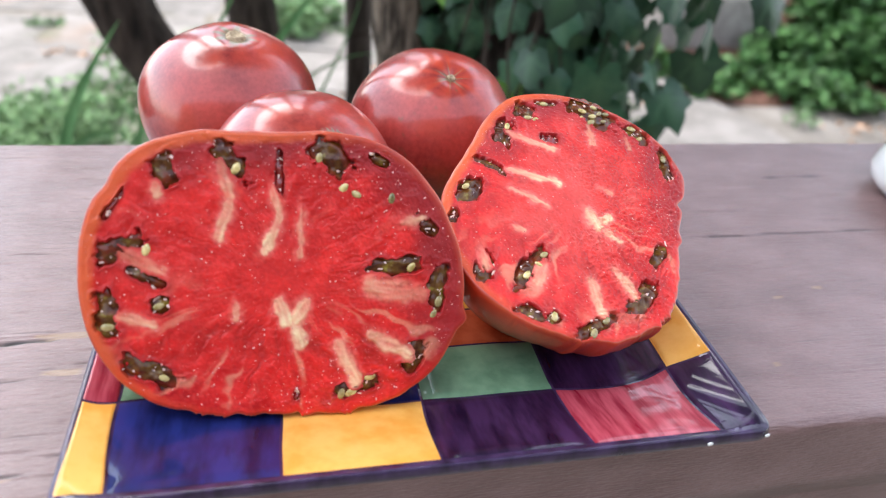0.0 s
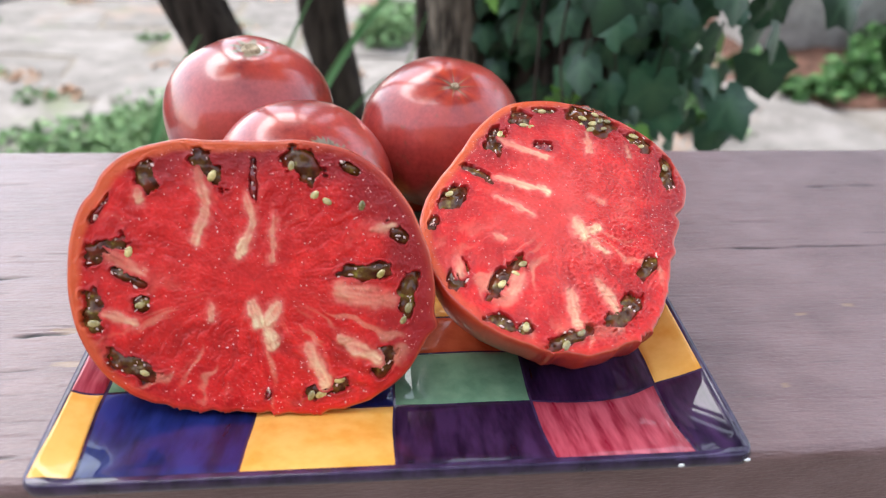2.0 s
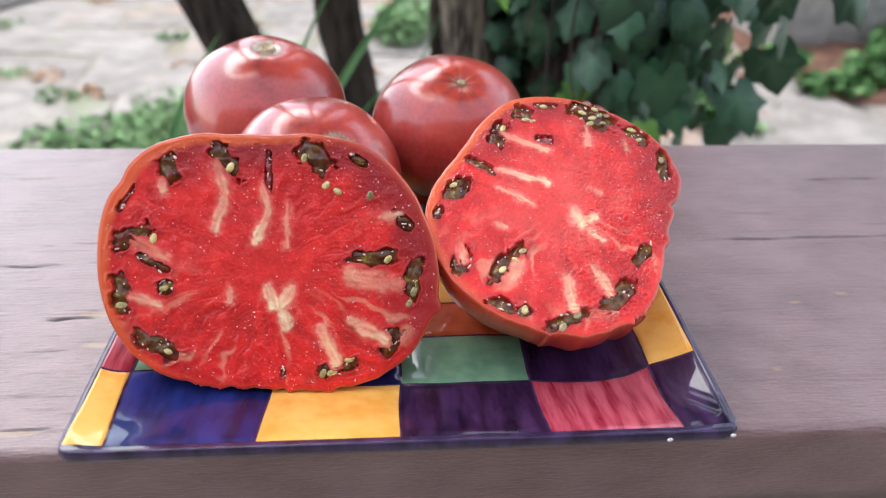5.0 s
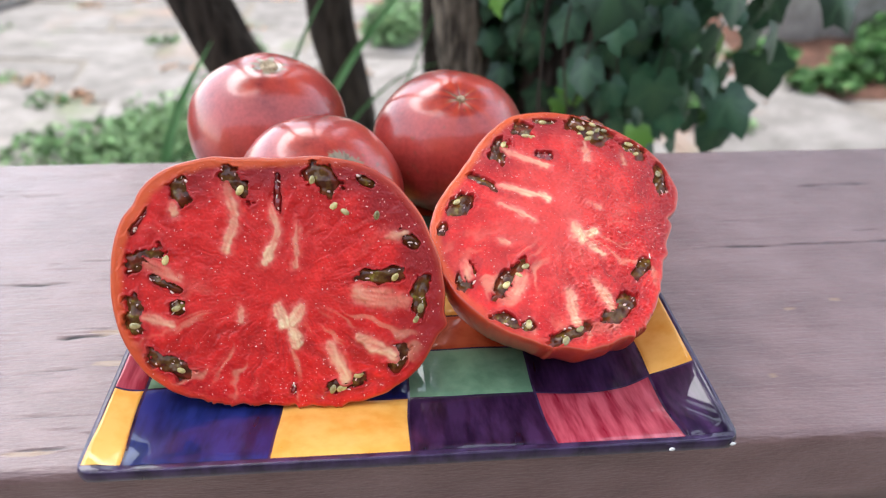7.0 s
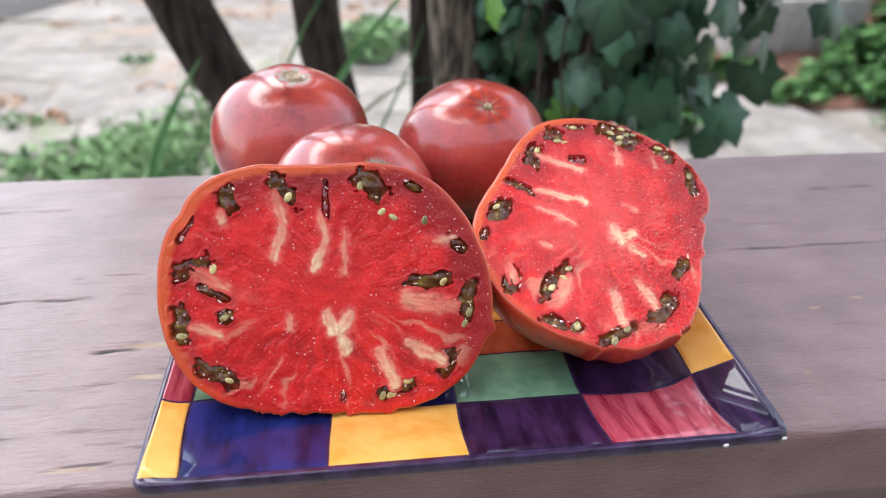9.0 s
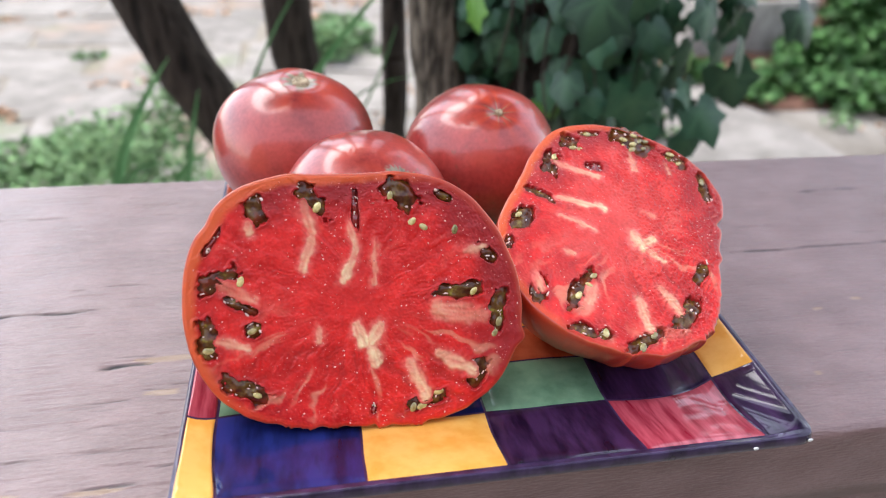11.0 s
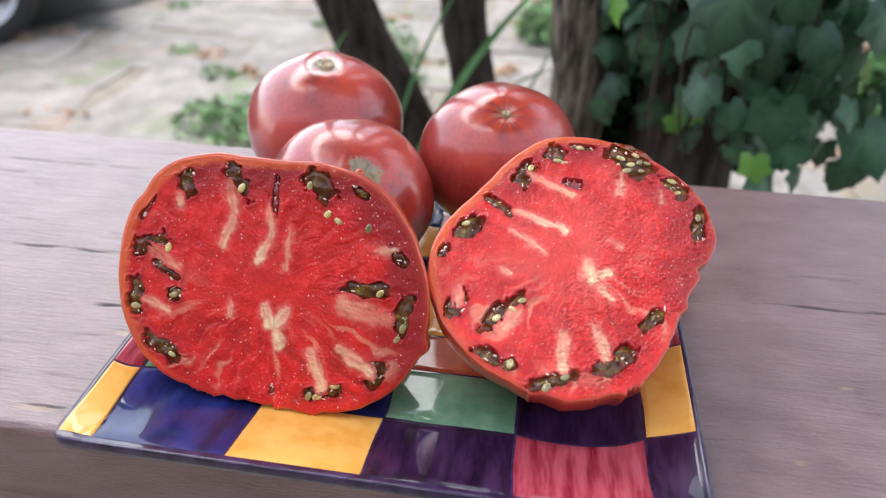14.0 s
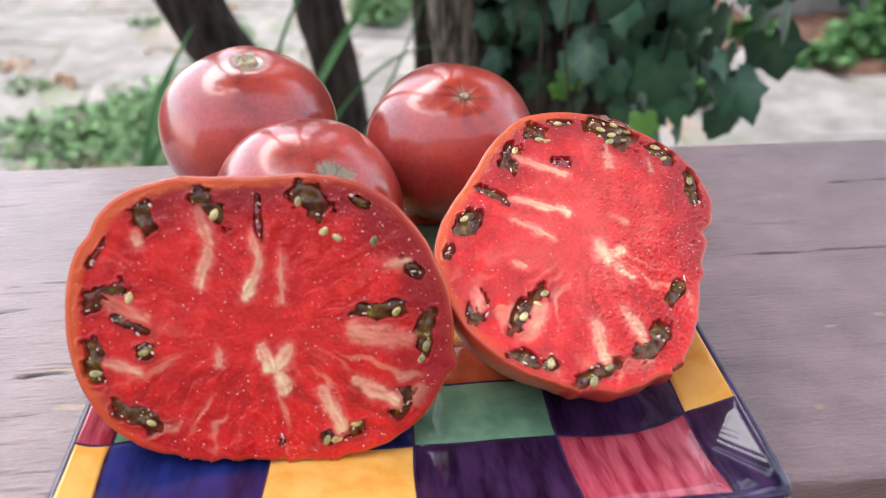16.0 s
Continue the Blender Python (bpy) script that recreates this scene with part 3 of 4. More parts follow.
def half_tomato(centre, normal, depth, waves, pockets, veins, seeds, shift, label, pale_share, red, nicks, sugar):
    """Half a beefsteak tomato: cut face with seed pockets, core and veins, and the skin dome behind it."""
    nz = Vector(normal).normalized()
    ex = Vector((0, 0, 1)).cross(nz).normalized()
    ey = nz.cross(ex)
    thing = empty("tomato_half", centre, label, "tomato", "cut tomato halves on the plate")

    def radius(th):
        r = waves[0] + 0.0006 * noise.noise(Vector((math.cos(th) * 5, math.sin(th) * 5, shift)))
        for k in range(1, (len(waves) + 1) // 2):
            r += waves[2 * k - 1] * math.cos(k * th) + waves[2 * k] * math.sin(k * th)
        for where, much, wide in nicks:
            d = (th - where + math.pi) % (2 * math.pi) - math.pi
            r += much * math.exp(-(d / wide) ** 2)
        torn = smoothstep(-0.55, -0.9, math.sin(th))
        rag = noise.noise(Vector((math.cos(th) * 11, math.sin(th) * 11, shift + 4)))
        return r + torn * (0.0011 * rag + 0.0026 * max(0.0, rag) * noise.noise(Vector((math.cos(th) * 38, math.sin(th) * 38, shift))))

    def place(u, v, h):
        return ex * u + ey * v + nz * h

    def wobble(u, v, s=1.0):
        return noise.noise(Vector((u * 260 * s, v * 260 * s, shift)))

    def pocket(u, v):
        """How deep in a seed pocket a point lies: 1 at its heart, 0 at its brink, less than 0 outside."""
        best, ragged = -1.0, None
        for a, b, hl, hw, ang in pockets:
            du, dv = u * 1000 - a, v * 1000 - b
            if abs(du) > 14 or abs(dv) > 14:
                continue
            c, s = math.cos(radians(ang)), math.sin(radians(ang))
            if ragged is None:
                ragged = 0.55 * wobble(u, v, 0.7) + 0.30 * wobble(u, v, 1.7) + 0.12 * wobble(u, v, 4.0) + 0.02
            q = (abs((du * c + dv * s) / hl) ** 3 + abs((dv * c - du * s) / hw) ** 3) ** (1 / 3) + ragged
            best = max(best, 1 - q)
        return best

    def pale_at(u, v):
        """Cream core and veins, and the peach flesh round them."""
        best = halo = 0.0
        rag = 0.95 * wobble(u, v, 0.9) + 0.60 * wobble(u, v, 2.2)
        x = Vector((u * 1000, v * 1000))
        for a, b, c, d, w, strong in veins:
            p, q = Vector((a, b)), Vector((c, d))
            s = max(0, min(1, (x - p).dot(q - p) / max(1e-6, (q - p).length_squared)))
            near = (x - p - (q - p) * s).length + rag
            if near > w * 2 + 5:
                continue
            wide = w * (0.45 + 0.40 * s + 0.35 * math.sin(math.pi * min(1.0, s + 0.12)))
            along = (q - p).normalized()
            streak = noise.noise(Vector(((along.x * (x - p).y - along.y * (x - p).x) * 0.9, (x - p).dot(along) * 0.22, shift + a)))
            best = max(best, strong * (0.80 + 0.55 * streak) * smoothstep(wide * 0.95, wide * 0.35, near) * (0.45 + 0.55 * s))
            halo = max(halo, min(1.0, 0.35 + 0.9 * strong + 0.5 * streak) * smoothstep(wide * 1.15 + 1.4, wide * 0.5, near + 0.5 * rag))
        return min(1.0, max(0.0, best)), halo

    pale, pink, rim, wine, fibre, brown = [], [], [], [], [], []
    nt, nr = 760, 230

    def face(i, j):
        th, q = 2 * math.pi * i / nt, 0.004 + 0.996 * (j / (nr - 1)) ** 0.8
        R = radius(th)
        u, v = R * q * math.cos(th), R * q * math.sin(th)
        k, (w, halo) = pocket(u, v), pale_at(u, v)
        k -= 0.9 * smoothstep(0.2, 0.7, halo)
        broad, mid, fine = wobble(u, v, 0.35), wobble(u, v, 1.0), wobble(u, v, 3.0)
        warp = th + 0.16 * broad + 0.05 * mid
        ray = noise.noise(Vector((math.cos(warp) * 7, math.sin(warp) * 7, q * 3.0 + shift))) + 0.5 * noise.noise(Vector((math.cos(warp) * 19, math.sin(warp) * 19, q * 5 - shift)))
        low = smoothstep(0.1, -0.5, math.sin(th))
        ring = smoothstep(0.2, 0.5, q) * smoothstep(1.0, 0.9, q)
        fibre.append(min(1.0, (0.16 + 0.34 * low) * smoothstep(0.0, 0.7, ray) * ring + 0.30 * smoothstep(0.05, 0.6, broad) * smoothstep(0.25, 0.6, q) + 0.22 * smoothstep(0.1, 0.6, fine)))
        pale.append(max(w, 0.22 * smoothstep(0.25, 0.7, -ray) * low * ring))
        pink.append(min(1.0, max(0.0, 0.72 * halo + pale_share * (0.62 * smoothstep(0.8, 0.1, q) + 0.35 * smoothstep(-0.2, 0.5, -broad)) + 0.22 * smoothstep(0.0, 0.7, -ray) * ring + 0.12 * smoothstep(0.1, 0.6, -fine))))
        rim.append((0.22 + 0.68 * smoothstep(-0.1, 0.8, math.cos(th - 2.5))) * smoothstep(0.93, 0.985, q + 0.015 * mid + 0.028 * math.cos(th - 2.4)))
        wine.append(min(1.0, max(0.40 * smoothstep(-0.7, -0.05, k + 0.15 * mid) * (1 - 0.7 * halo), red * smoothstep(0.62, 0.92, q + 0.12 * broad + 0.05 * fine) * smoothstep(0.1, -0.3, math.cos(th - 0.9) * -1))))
        brown.append(smoothstep(0.02, 0.16, k))
        dry = smoothstep(1.0, 0.95, q) * smoothstep(0.0, 0.2, q)
        h = -0.0022 * smoothstep(-0.05, 0.12, k) + 0.00025 * smoothstep(-0.35, -0.08, k) + (0.00030 * mid + 0.00012 * wobble(u, v, 4.5)) * dry
        h += (0.15 + 0.85 * smoothstep(-0.5, 0.5, math.cos(th + 0.45))) * sugar * (0.00060 * fine + 0.00036 * wobble(u, v, 5.6)) * smoothstep(1.0, 0.95, q) * smoothstep(0.05, 0.3, q)
        h += 0.0003 * w - 0.00022 * smoothstep(0.0, 0.6, ray) * ring
        h -= 0.0003 * smoothstep(0.98, 1.0, q)
        return place(u, v, h)

    bm, rows = grid(nt, nr, face, wrap=True)
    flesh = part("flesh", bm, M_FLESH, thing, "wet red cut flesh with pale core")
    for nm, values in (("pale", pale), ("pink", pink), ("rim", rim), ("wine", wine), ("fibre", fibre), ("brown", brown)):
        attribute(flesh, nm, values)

    def dome(i, j):
        th = 2 * math.pi * i / nt
        if j < 3:
            out, down = ((-0.0003, 0.00025), (0.0001, 0.0003), (0.0004, 0.0008))[j]
            R = radius(th) + out
            return place(R * math.cos(th), R * math.sin(th), -down)
        ph = math.pi / 2 * (j - 2) / 40
        c, s = math.cos(ph), math.sin(ph)
        R = (radius(th) + 0.0004) * (max(0.0, c) ** 0.9 if j < 42 else 0.0) + 0.0002
        lobe = 1 + 0.02 * math.cos(6 * th + shift) * math.sin(2 * ph)
        return place(R * lobe * math.cos(th), R * lobe * math.sin(th), -0.0008 - depth * s)

    bm, rows = grid(nt, 43, dome, wrap=True)
    bmesh.ops.reverse_faces(bm, faces=bm.faces)
    part("skin", bm, M_HALFSKIN, thing, "taut orange-red skin")

    rnd = random.Random(int(shift * 31))
    # Pale grains scattered over the face as painted glints.
    verts, faces = [], []
    for _ in range(2600):
        th, q = rnd.uniform(0, 6.28), math.sqrt(rnd.random()) * 0.98
        if rnd.random() > 0.35 + 0.65 * smoothstep(0.3, 0.9, q) * (0.6 + 0.4 * math.cos(th - 0.3)):
            continue
        u, v = radius(th) * q * math.cos(th), radius(th) * q * math.sin(th)
        r = 0.00007 + 0.00024 * rnd.random() ** 4
        c = place(u, v, 0.0002 * wobble(u, v, 1.5) + 0.0001 * wobble(u, v, 4.5))
        if pocket(u, v) > -0.02:
            continue
        long, turn = rnd.uniform(0.8, 1.8), rnd.uniform(0, 3.14)
        k = len(verts)
        for ring, (w, h) in enumerate(((1.0, -0.15), (0.8, 0.45), (0.4, 0.75))):
            for i in range(7):
                a = 6.283 * i / 7
                x, y = w * r * long * math.cos(a), w * r * math.sin(a)
                verts.append(tuple(c + place(x * math.cos(turn) - y * math.sin(turn), x * math.sin(turn) + y * math.cos(turn), h * r)))
        for ring in (0, 1):
            for i in range(7):
                j = (i + 1) % 7
                faces.append((k + ring * 7 + i, k + ring * 7 + j, k + ring * 7 + 7 + j, k + ring * 7 + 7 + i))
        faces.append(tuple(k + 14 + i for i in range(7)))
    me = bpy.data.meshes.new("glint_grains")
    me.from_pydata(verts, [], faces)
    for p in me.polygons:
        p.use_smooth = True
    me.materials.append(M_FLESHGLINT)
    glints = new("glint_grains", me)
    glints.parent = thing
    tagged(glints, "tiny pale grains standing in for wet glints", kind="stuff")

    # A few pale beads per pocket, painted highlights for the gel.
    verts, faces = [], []
    for a, b, hl, hw, ang in pockets:
        for _ in range(7):
            x, y, turn = rnd.uniform(-0.9, 0.9) * hl, rnd.uniform(-0.9, 0.9) * hw, radians(ang) + rnd.uniform(-0.7, 0.7)
            c, s = math.cos(radians(ang)), math.sin(radians(ang))
            u, v = (a + x * c - y * s) * 0.001, (b + x * s + y * c) * 0.001
            r, long, k = 0.00016 + 0.00030 * rnd.random() ** 2, rnd.uniform(1.0, 3.2), len(verts)
            o = place(u, v, (-0.0006 if pocket(u, v) > 0.05 else 0.0001))
            for w, h in ((1.0, -0.4), (0.85, 0.35), (0.45, 0.7)):
                for i in range(8):
                    e = 6.283 * i / 8
                    p, q = w * r * long * math.cos(e), w * r * math.sin(e) * (1 + 0.4 * math.cos(e * 2 + x))
                    verts.append(tuple(o + place(p * math.cos(turn) - q * math.sin(turn), p * math.sin(turn) + q * math.cos(turn), h * r)))
            for ring in (0, 8):
                faces += [(k + ring + i, k + ring + (i + 1) % 8, k + ring + 8 + (i + 1) % 8, k + ring + 8 + i) for i in range(8)]
            faces.append(tuple(k + 16 + i for i in range(8)))
    me = bpy.data.meshes.new("gel_glints")
    me.from_pydata(verts, [], faces)
    for p in me.polygons:
        p.use_smooth = True
    me.materials.append(M_GELGLINT)
    gel_glints = new("gel_glints", me)
    gel_glints.parent = thing
    tagged(gel_glints, "pale beads standing in for highlights on the seed gel", kind="stuff")

    for n, (a, b, hl, hw, ang) in enumerate(pockets):
        c, s = math.cos(radians(ang)), math.sin(radians(ang))

        stain = []

        def gel(i, j):
            t, q = 2 * math.pi * i / 48, j / 15
            x, y = hl * 0.00135 * q * math.cos(t), hw * 0.00135 * q * math.sin(t)
            u, v = a * 0.001 + x * c - y * s, b * 0.001 + x * s + y * c
            stain.append(min(1.0, 0.7 * smoothstep(0.55, 0.95, q + 0.5 * wobble(u, v, 1.3)) + 0.5 * smoothstep(0.15, 0.5, wobble(u + 0.1, v, 1.0))))
            return place(u, v, -0.0012 + 0.0008 * (1 - q * q) * (1 - q * q) - 0.0010 * q ** 4 + 0.0009 * wobble(u, v, 1.3) + 0.0003 * wobble(u, v, 3.2))

        bm, _ = grid(48, 16, gel, wrap=True)
        jelly = part("seed_gel", bm, M_REDGEL if hw < 1.5 or (abs(a) < 3 and abs(b) < 35) else M_GEL, thing, "glossy olive-brown seed gel")
        attribute(jelly, "red", stain)

    for a, b, ang in seeds:
        c, s = math.cos(radians(ang)), math.sin(radians(ang))
        k, sunk = 0.78 + 0.35 * random.random(), 0.0002 - 0.0006 * random.random()
        bm = bmesh.new()
        bmesh.ops.create_icosphere(bm, subdivisions=2, radius=1)
        for q in bm.verts:
            x, y, z = q.co.x * 0.0019 * k * (1 - 0.18 * q.co.x), q.co.y * 0.00115 * k * (1 - 0.25 * q.co.x), q.co.z * 0.0006
            q.co = place(a * 0.001 + x * c - y * s, b * 0.001 + x * s + y * c, sunk + z)
        part("seed", bm, M_SEED, thing, "pale yellow tomato seed")
    return thing


half_tomato((-0.0492, 0.0384, 0.0504), (-0.022, -0.870, 0.492), 0.036,
            (0.0533, -0.0004, 0.0001, 0.0071, -0.0011, -0.0003, -0.0004, -0.0017, -0.0002, 0.0004, -0.0004),
            A_POCKETS, A_VEINS, A_SEEDS, 2.0, "large red tomato half, cut face leaning upright", 0.08, 0.8,
            ((-0.26, 0.0022, 0.05), (2.62, -0.0010, 0.07), (-1.48, -0.0008, 0.03), (-1.95, 0.0008, 0.04)), 0.16)
half_tomato((0.0588, 0.0684, 0.0565), (0.0556, -0.3854, 0.9211), 0.0468,
            (0.0526, -0.0003, 0.0003, -0.0023, 0.006, -0.0007, 0.0008, 0.0016, 0.0014, -0.0001, 0.0007),
            B_POCKETS, B_VEINS, B_SEEDS, 9.0, "pinkish-red tomato half, cut face tilted upward", 0.42, 0.7,
            ((-0.12, -0.0026, 0.05), (0.12, 0.0012, 0.12), (-0.52, 0.0016, 0.06), (-1.7, 0.0010, 0.04)), 1.0)


# ---- the white cup at the board's end ----
def white_cup():
    prof = [(0.0, 0.003), (0.026, 0.003), (0.029, 0.0), (0.032, 0.0), (0.035, 0.003), (0.041, 0.010), (0.0425, 0.018), (0.040, 0.028), (0.0365, 0.036), (0.0355, 0.0385), (0.034, 0.0385), (0.0345, 0.036), (0.037, 0.027), (0.039, 0.018), (0.036, 0.010), (0.026, 0.006), (0.0002, 0.0055)]
    bm, _ = grid(64, len(prof), lambda i, j: (prof[j][0] * math.cos(2 * math.pi * i / 64) + 1e-5, prof[j][0] * math.sin(2 * math.pi * i / 64), prof[j][1]), wrap=True)
    bmesh.ops.recalc_face_normals(bm, faces=bm.faces)
    ob = link("cup", bm, M_WHITE)
    ob.location = (0.340, 0.152, 0.0003)
    ob.scale = (1, 1, 0.8)
    tagged(ob, "small round-bellied white glazed cup on the board", "cup")


white_cup()


# ---- stems and trunks ----
def tube(points, radii, sides=28, step=0.02, rough=0.004, bm=None, seed=0.0):
    pts = [Vector(p) for p in points]
    dense, rad = [], []
    for a in range(len(pts) - 1):
        p0, p1, p2, p3 = pts[max(0, a - 1)], pts[a], pts[a + 1], pts[min(len(pts) - 1, a + 2)]
        n = max(2, int((p2 - p1).length / step))
        for k in range(n):
            t = k / n
            dense.append(0.5 * ((2 * p1) + (p2 - p0) * t + (2 * p0 - 5 * p1 + 4 * p2 - p3) * t * t + (3 * p1 - p0 - 3 * p2 + p3) * t ** 3))
            rad.append(radii[a] + (radii[a + 1] - radii[a]) * t)
    dense.append(pts[-1])
    rad.append(radii[-1])

    def at(i, j):
        d = (dense[min(j + 1, len(dense) - 1)] - dense[max(0, j - 1)]).normalized()
        s = d.cross(Vector((0.31, 1, 0.2))).normalized()
        u = s.cross(d)
        th = 2 * math.pi * i / sides
        o = s * math.cos(th) + u * math.sin(th)
        k = rough * (noise.noise(Vector((math.cos(th) * 3, math.sin(th) * 3, j * step * 9 + seed))) + 0.6 * noise.noise(Vector((math.cos(th) * 9, math.sin(th) * 9, j * step * 16 + seed))))
        return dense[j] + o * (rad[j] + k)

    bm, v = grid(sides, len(dense), at, wrap=True, bm=bm)
    bm.faces.new(v[-1])
    return bm


def leaf_cloud(spots, size, material, name, parent, label, seed, narrow=0.55):
    """Many small folded leaves, one mesh: spots are (centre, spread, count)."""
    rnd = random.Random(seed)
    verts, faces = [], []
    for centre, spread, count in spots:
        c = Vector(centre)
        for _ in range(count):
            o = Vector((rnd.gauss(0, 1), rnd.gauss(0, 1), rnd.gauss(0, 1)))
            o = o.normalized() * rnd.random() ** 0.45
            p = c + Vector((o.x * spread[0], o.y * spread[1], o.z * spread[2]))
            a = Euler((rnd.uniform(-1.0, 1.0), rnd.uniform(-1.0, 1.0), rnd.uniform(0, 6.3))).to_matrix()
            s = size * rnd.uniform(0.6, 1.3)
            k = len(verts)
            for q in ((0, -1, 0), (narrow, -0.1, 0.22), (0, 0.0, 0.0), (-narrow, -0.1, 0.22), (0, 1, -0.15)):
                verts.append(p + a @ (Vector(q) * s))
            faces += [(k, k + 1, k + 2), (k, k + 2, k + 3), (k + 2, k + 1, k + 4), (k + 3, k + 2, k + 4)]
    me = bpy.data.meshes.new(name)
    me.from_pydata([tuple(v) for v in verts], [], faces)
    me.materials.append(material)
    ob = new(name, me)
    ob.parent = parent
    if label:
        tagged(ob, label)
    return ob


def tree(points, radii, material, label, crown, seed, limbs=3):
    thing = empty("tree", points[0], label, "tree", "slender trunks behind the railing")
    o = Vector(points[0])
    part("trunk", tube([Vector(p) - o for p in points], radii, seed=seed), material, thing)
    rnd = random.Random(int(seed * 10))
    top = Vector(points[-1]) - o
    spots = []
    for k in range(limbs):
        a = rnd.uniform(0, 6.3)
        end = top + Vector((math.cos(a) * 1.1 + 0.5, math.sin(a) * 0.9 + 0.4, rnd.uniform(0.6, 1.3)))
        mid = (top + end) / 2 + Vector((0, 0, 0.15))
        part("limb", tube([top - Vector((0, 0, 0.05)), mid, end], [radii[-1] * 0.7, radii[-1] * 0.5, 0.006], sides=12, step=0.08, rough=0.002), material, thing)
        spots += [(end, (1.1, 1.1, 0.5), crown * 3), (mid, (0.6, 0.6, 0.35), crown)]
    # Crowns stay out of view, spread wide to block overhead sky and break reflections.
    leaf_cloud(spots, 0.07, M_HEDGE, "crown", thing, "", int(seed * 7) + 3)
    return thing


tree([(0.02, 0.98, GROUND - 0.02), (-0.06, 0.96, -0.62), (-0.185, 0.95, -0.31), (-0.285, 0.95, -0.11), (-0.40, 0.96, 0.30), (-0.52, 1.0, 1.0), (-0.6, 1.05, 2.4)],
     [0.056, 0.05, 0.045, 0.046, 0.044, 0.04, 0.03], M_DARKBARK, "dark leaning tree trunk with rough bark", 260, 1.0)
tree([(0.05, 1.0, GROUND - 0.02), (-0.03, 0.97, -0.62), (-0.072, 0.95, -0.25), (-0.093, 0.95, -0.09), (-0.11, 0.95, 0.4), (-0.10, 0.98, 1.2), (-0.05, 1.0, 2.6)],
     [0.05, 0.042, 0.036, 0.036, 0.035, 0.03, 0.024], M_DARKBARK, "slim dark tree trunk with rough bark", 260, 2.0)
tree([(0.09, 0.66, GROUND - 0.02), (0.092, 0.63, -0.6), (0.085, 0.60, -0.13), (0.071, 0.60, 0.0), (0.055, 0.60, 0.4), (0.05, 0.62, 1.2), (0.1, 0.65, 2.5)],
     [0.042, 0.034, 0.029, 0.0275, 0.027, 0.025, 0.02], M_BARK, "slim grey-brown tree trunk with furrowed bark", 260, 3.0)
tree([(0.09, 1.05, GROUND - 0.02), (0.078, 1.0, -0.27), (0.074, 1.0, -0.12), (0.07, 1.0, 0.6), (0.1, 1.1, 2.2)],
     [0.026, 0.021, 0.02, 0.018, 0.014], M_DARKBARK, "thin dark tree stem", 150, 4.0, 2)


# ---- ivy ----
LOBES = [(0, 1.0), (18, 0.80), (36, 0.66), (56, 0.80), (78, 0.60), (98, 0.55), (122, 0.62), (150, 0.46), (176, 0.20)]


def leaf_mesh(name, seed, lobes, droop, material, fold):
    """One lobed leaf, tip along -z, facing -y, with raised ribs; its stalk end is at the origin."""
    rnd = random.Random(seed)
    outline = []
    for side in (1, -1):
        seq = lobes if side == 1 else lobes[-1:0:-1]
        for ang, rad in seq:
            outline.append((side * (ang + rnd.uniform(-4, 4)), rad * rnd.uniform(0.92, 1.08), rad))
    bm = bmesh.new()
    vein = []

    def put(ang, r, v):
        x, z = r * math.sin(radians(ang)), -r * math.cos(radians(ang))
        y = droop * r * r + fold * abs(x) + 0.05 * math.sin(ang * 0.16 + seed)* r
        vein.append(v)
        return bm.verts.new((x, y, z - 0.18))

    c = put(0, 0.0, 0.6)
    mid = [put(a, r * 0.55, 0.35 if k > 0.75 else 0.0) for a, r, k in outline]
    out = [put(a, r, 0.0) for a, r, k in outline]
    n = len(outline)
    for i in range(n):
        k = (i + 1) % n
        bm.faces.new((c, mid[i], mid[k]))
        bm.faces.new((mid[i], out[i], out[k], mid[k]))
    me = bpy.data.meshes.new(name)
    bmesh.ops.recalc_face_normals(bm, faces=bm.faces)
    bm.to_mesh(me)
    bm.free()
    for p in me.polygons:
        p.use_smooth = True
    me.materials.append(material)
    me.attributes.new("vein", "FLOAT", "POINT").data.foreach_set("value", vein)
    return me


IVY_LEAVES = [leaf_mesh("ivy_leaf", s, LOBES, 0.12 + 0.05 * (s % 3), M_IVY, 0.12 + 0.06 * (s % 2)) for s in range(6)]
FRESH_LEAVES = [leaf_mesh("fresh_leaf", 20 + s, LOBES, 0.15, M_FRESH, 0.15) for s in range(2)]


def hang_leaf(parent, me, p, size, rnd, yaw=0.0):
    ob = new("leaf", me)
    ob.parent = parent
    ob.matrix_local = Matrix.Translation(p) @ Euler((rnd.uniform(-0.75, 0.25), rnd.uniform(-0.6, 0.6), yaw + rnd.uniform(-0.7, 0.7))).to_matrix().to_4x4() @ Matrix.Scale(size, 4)


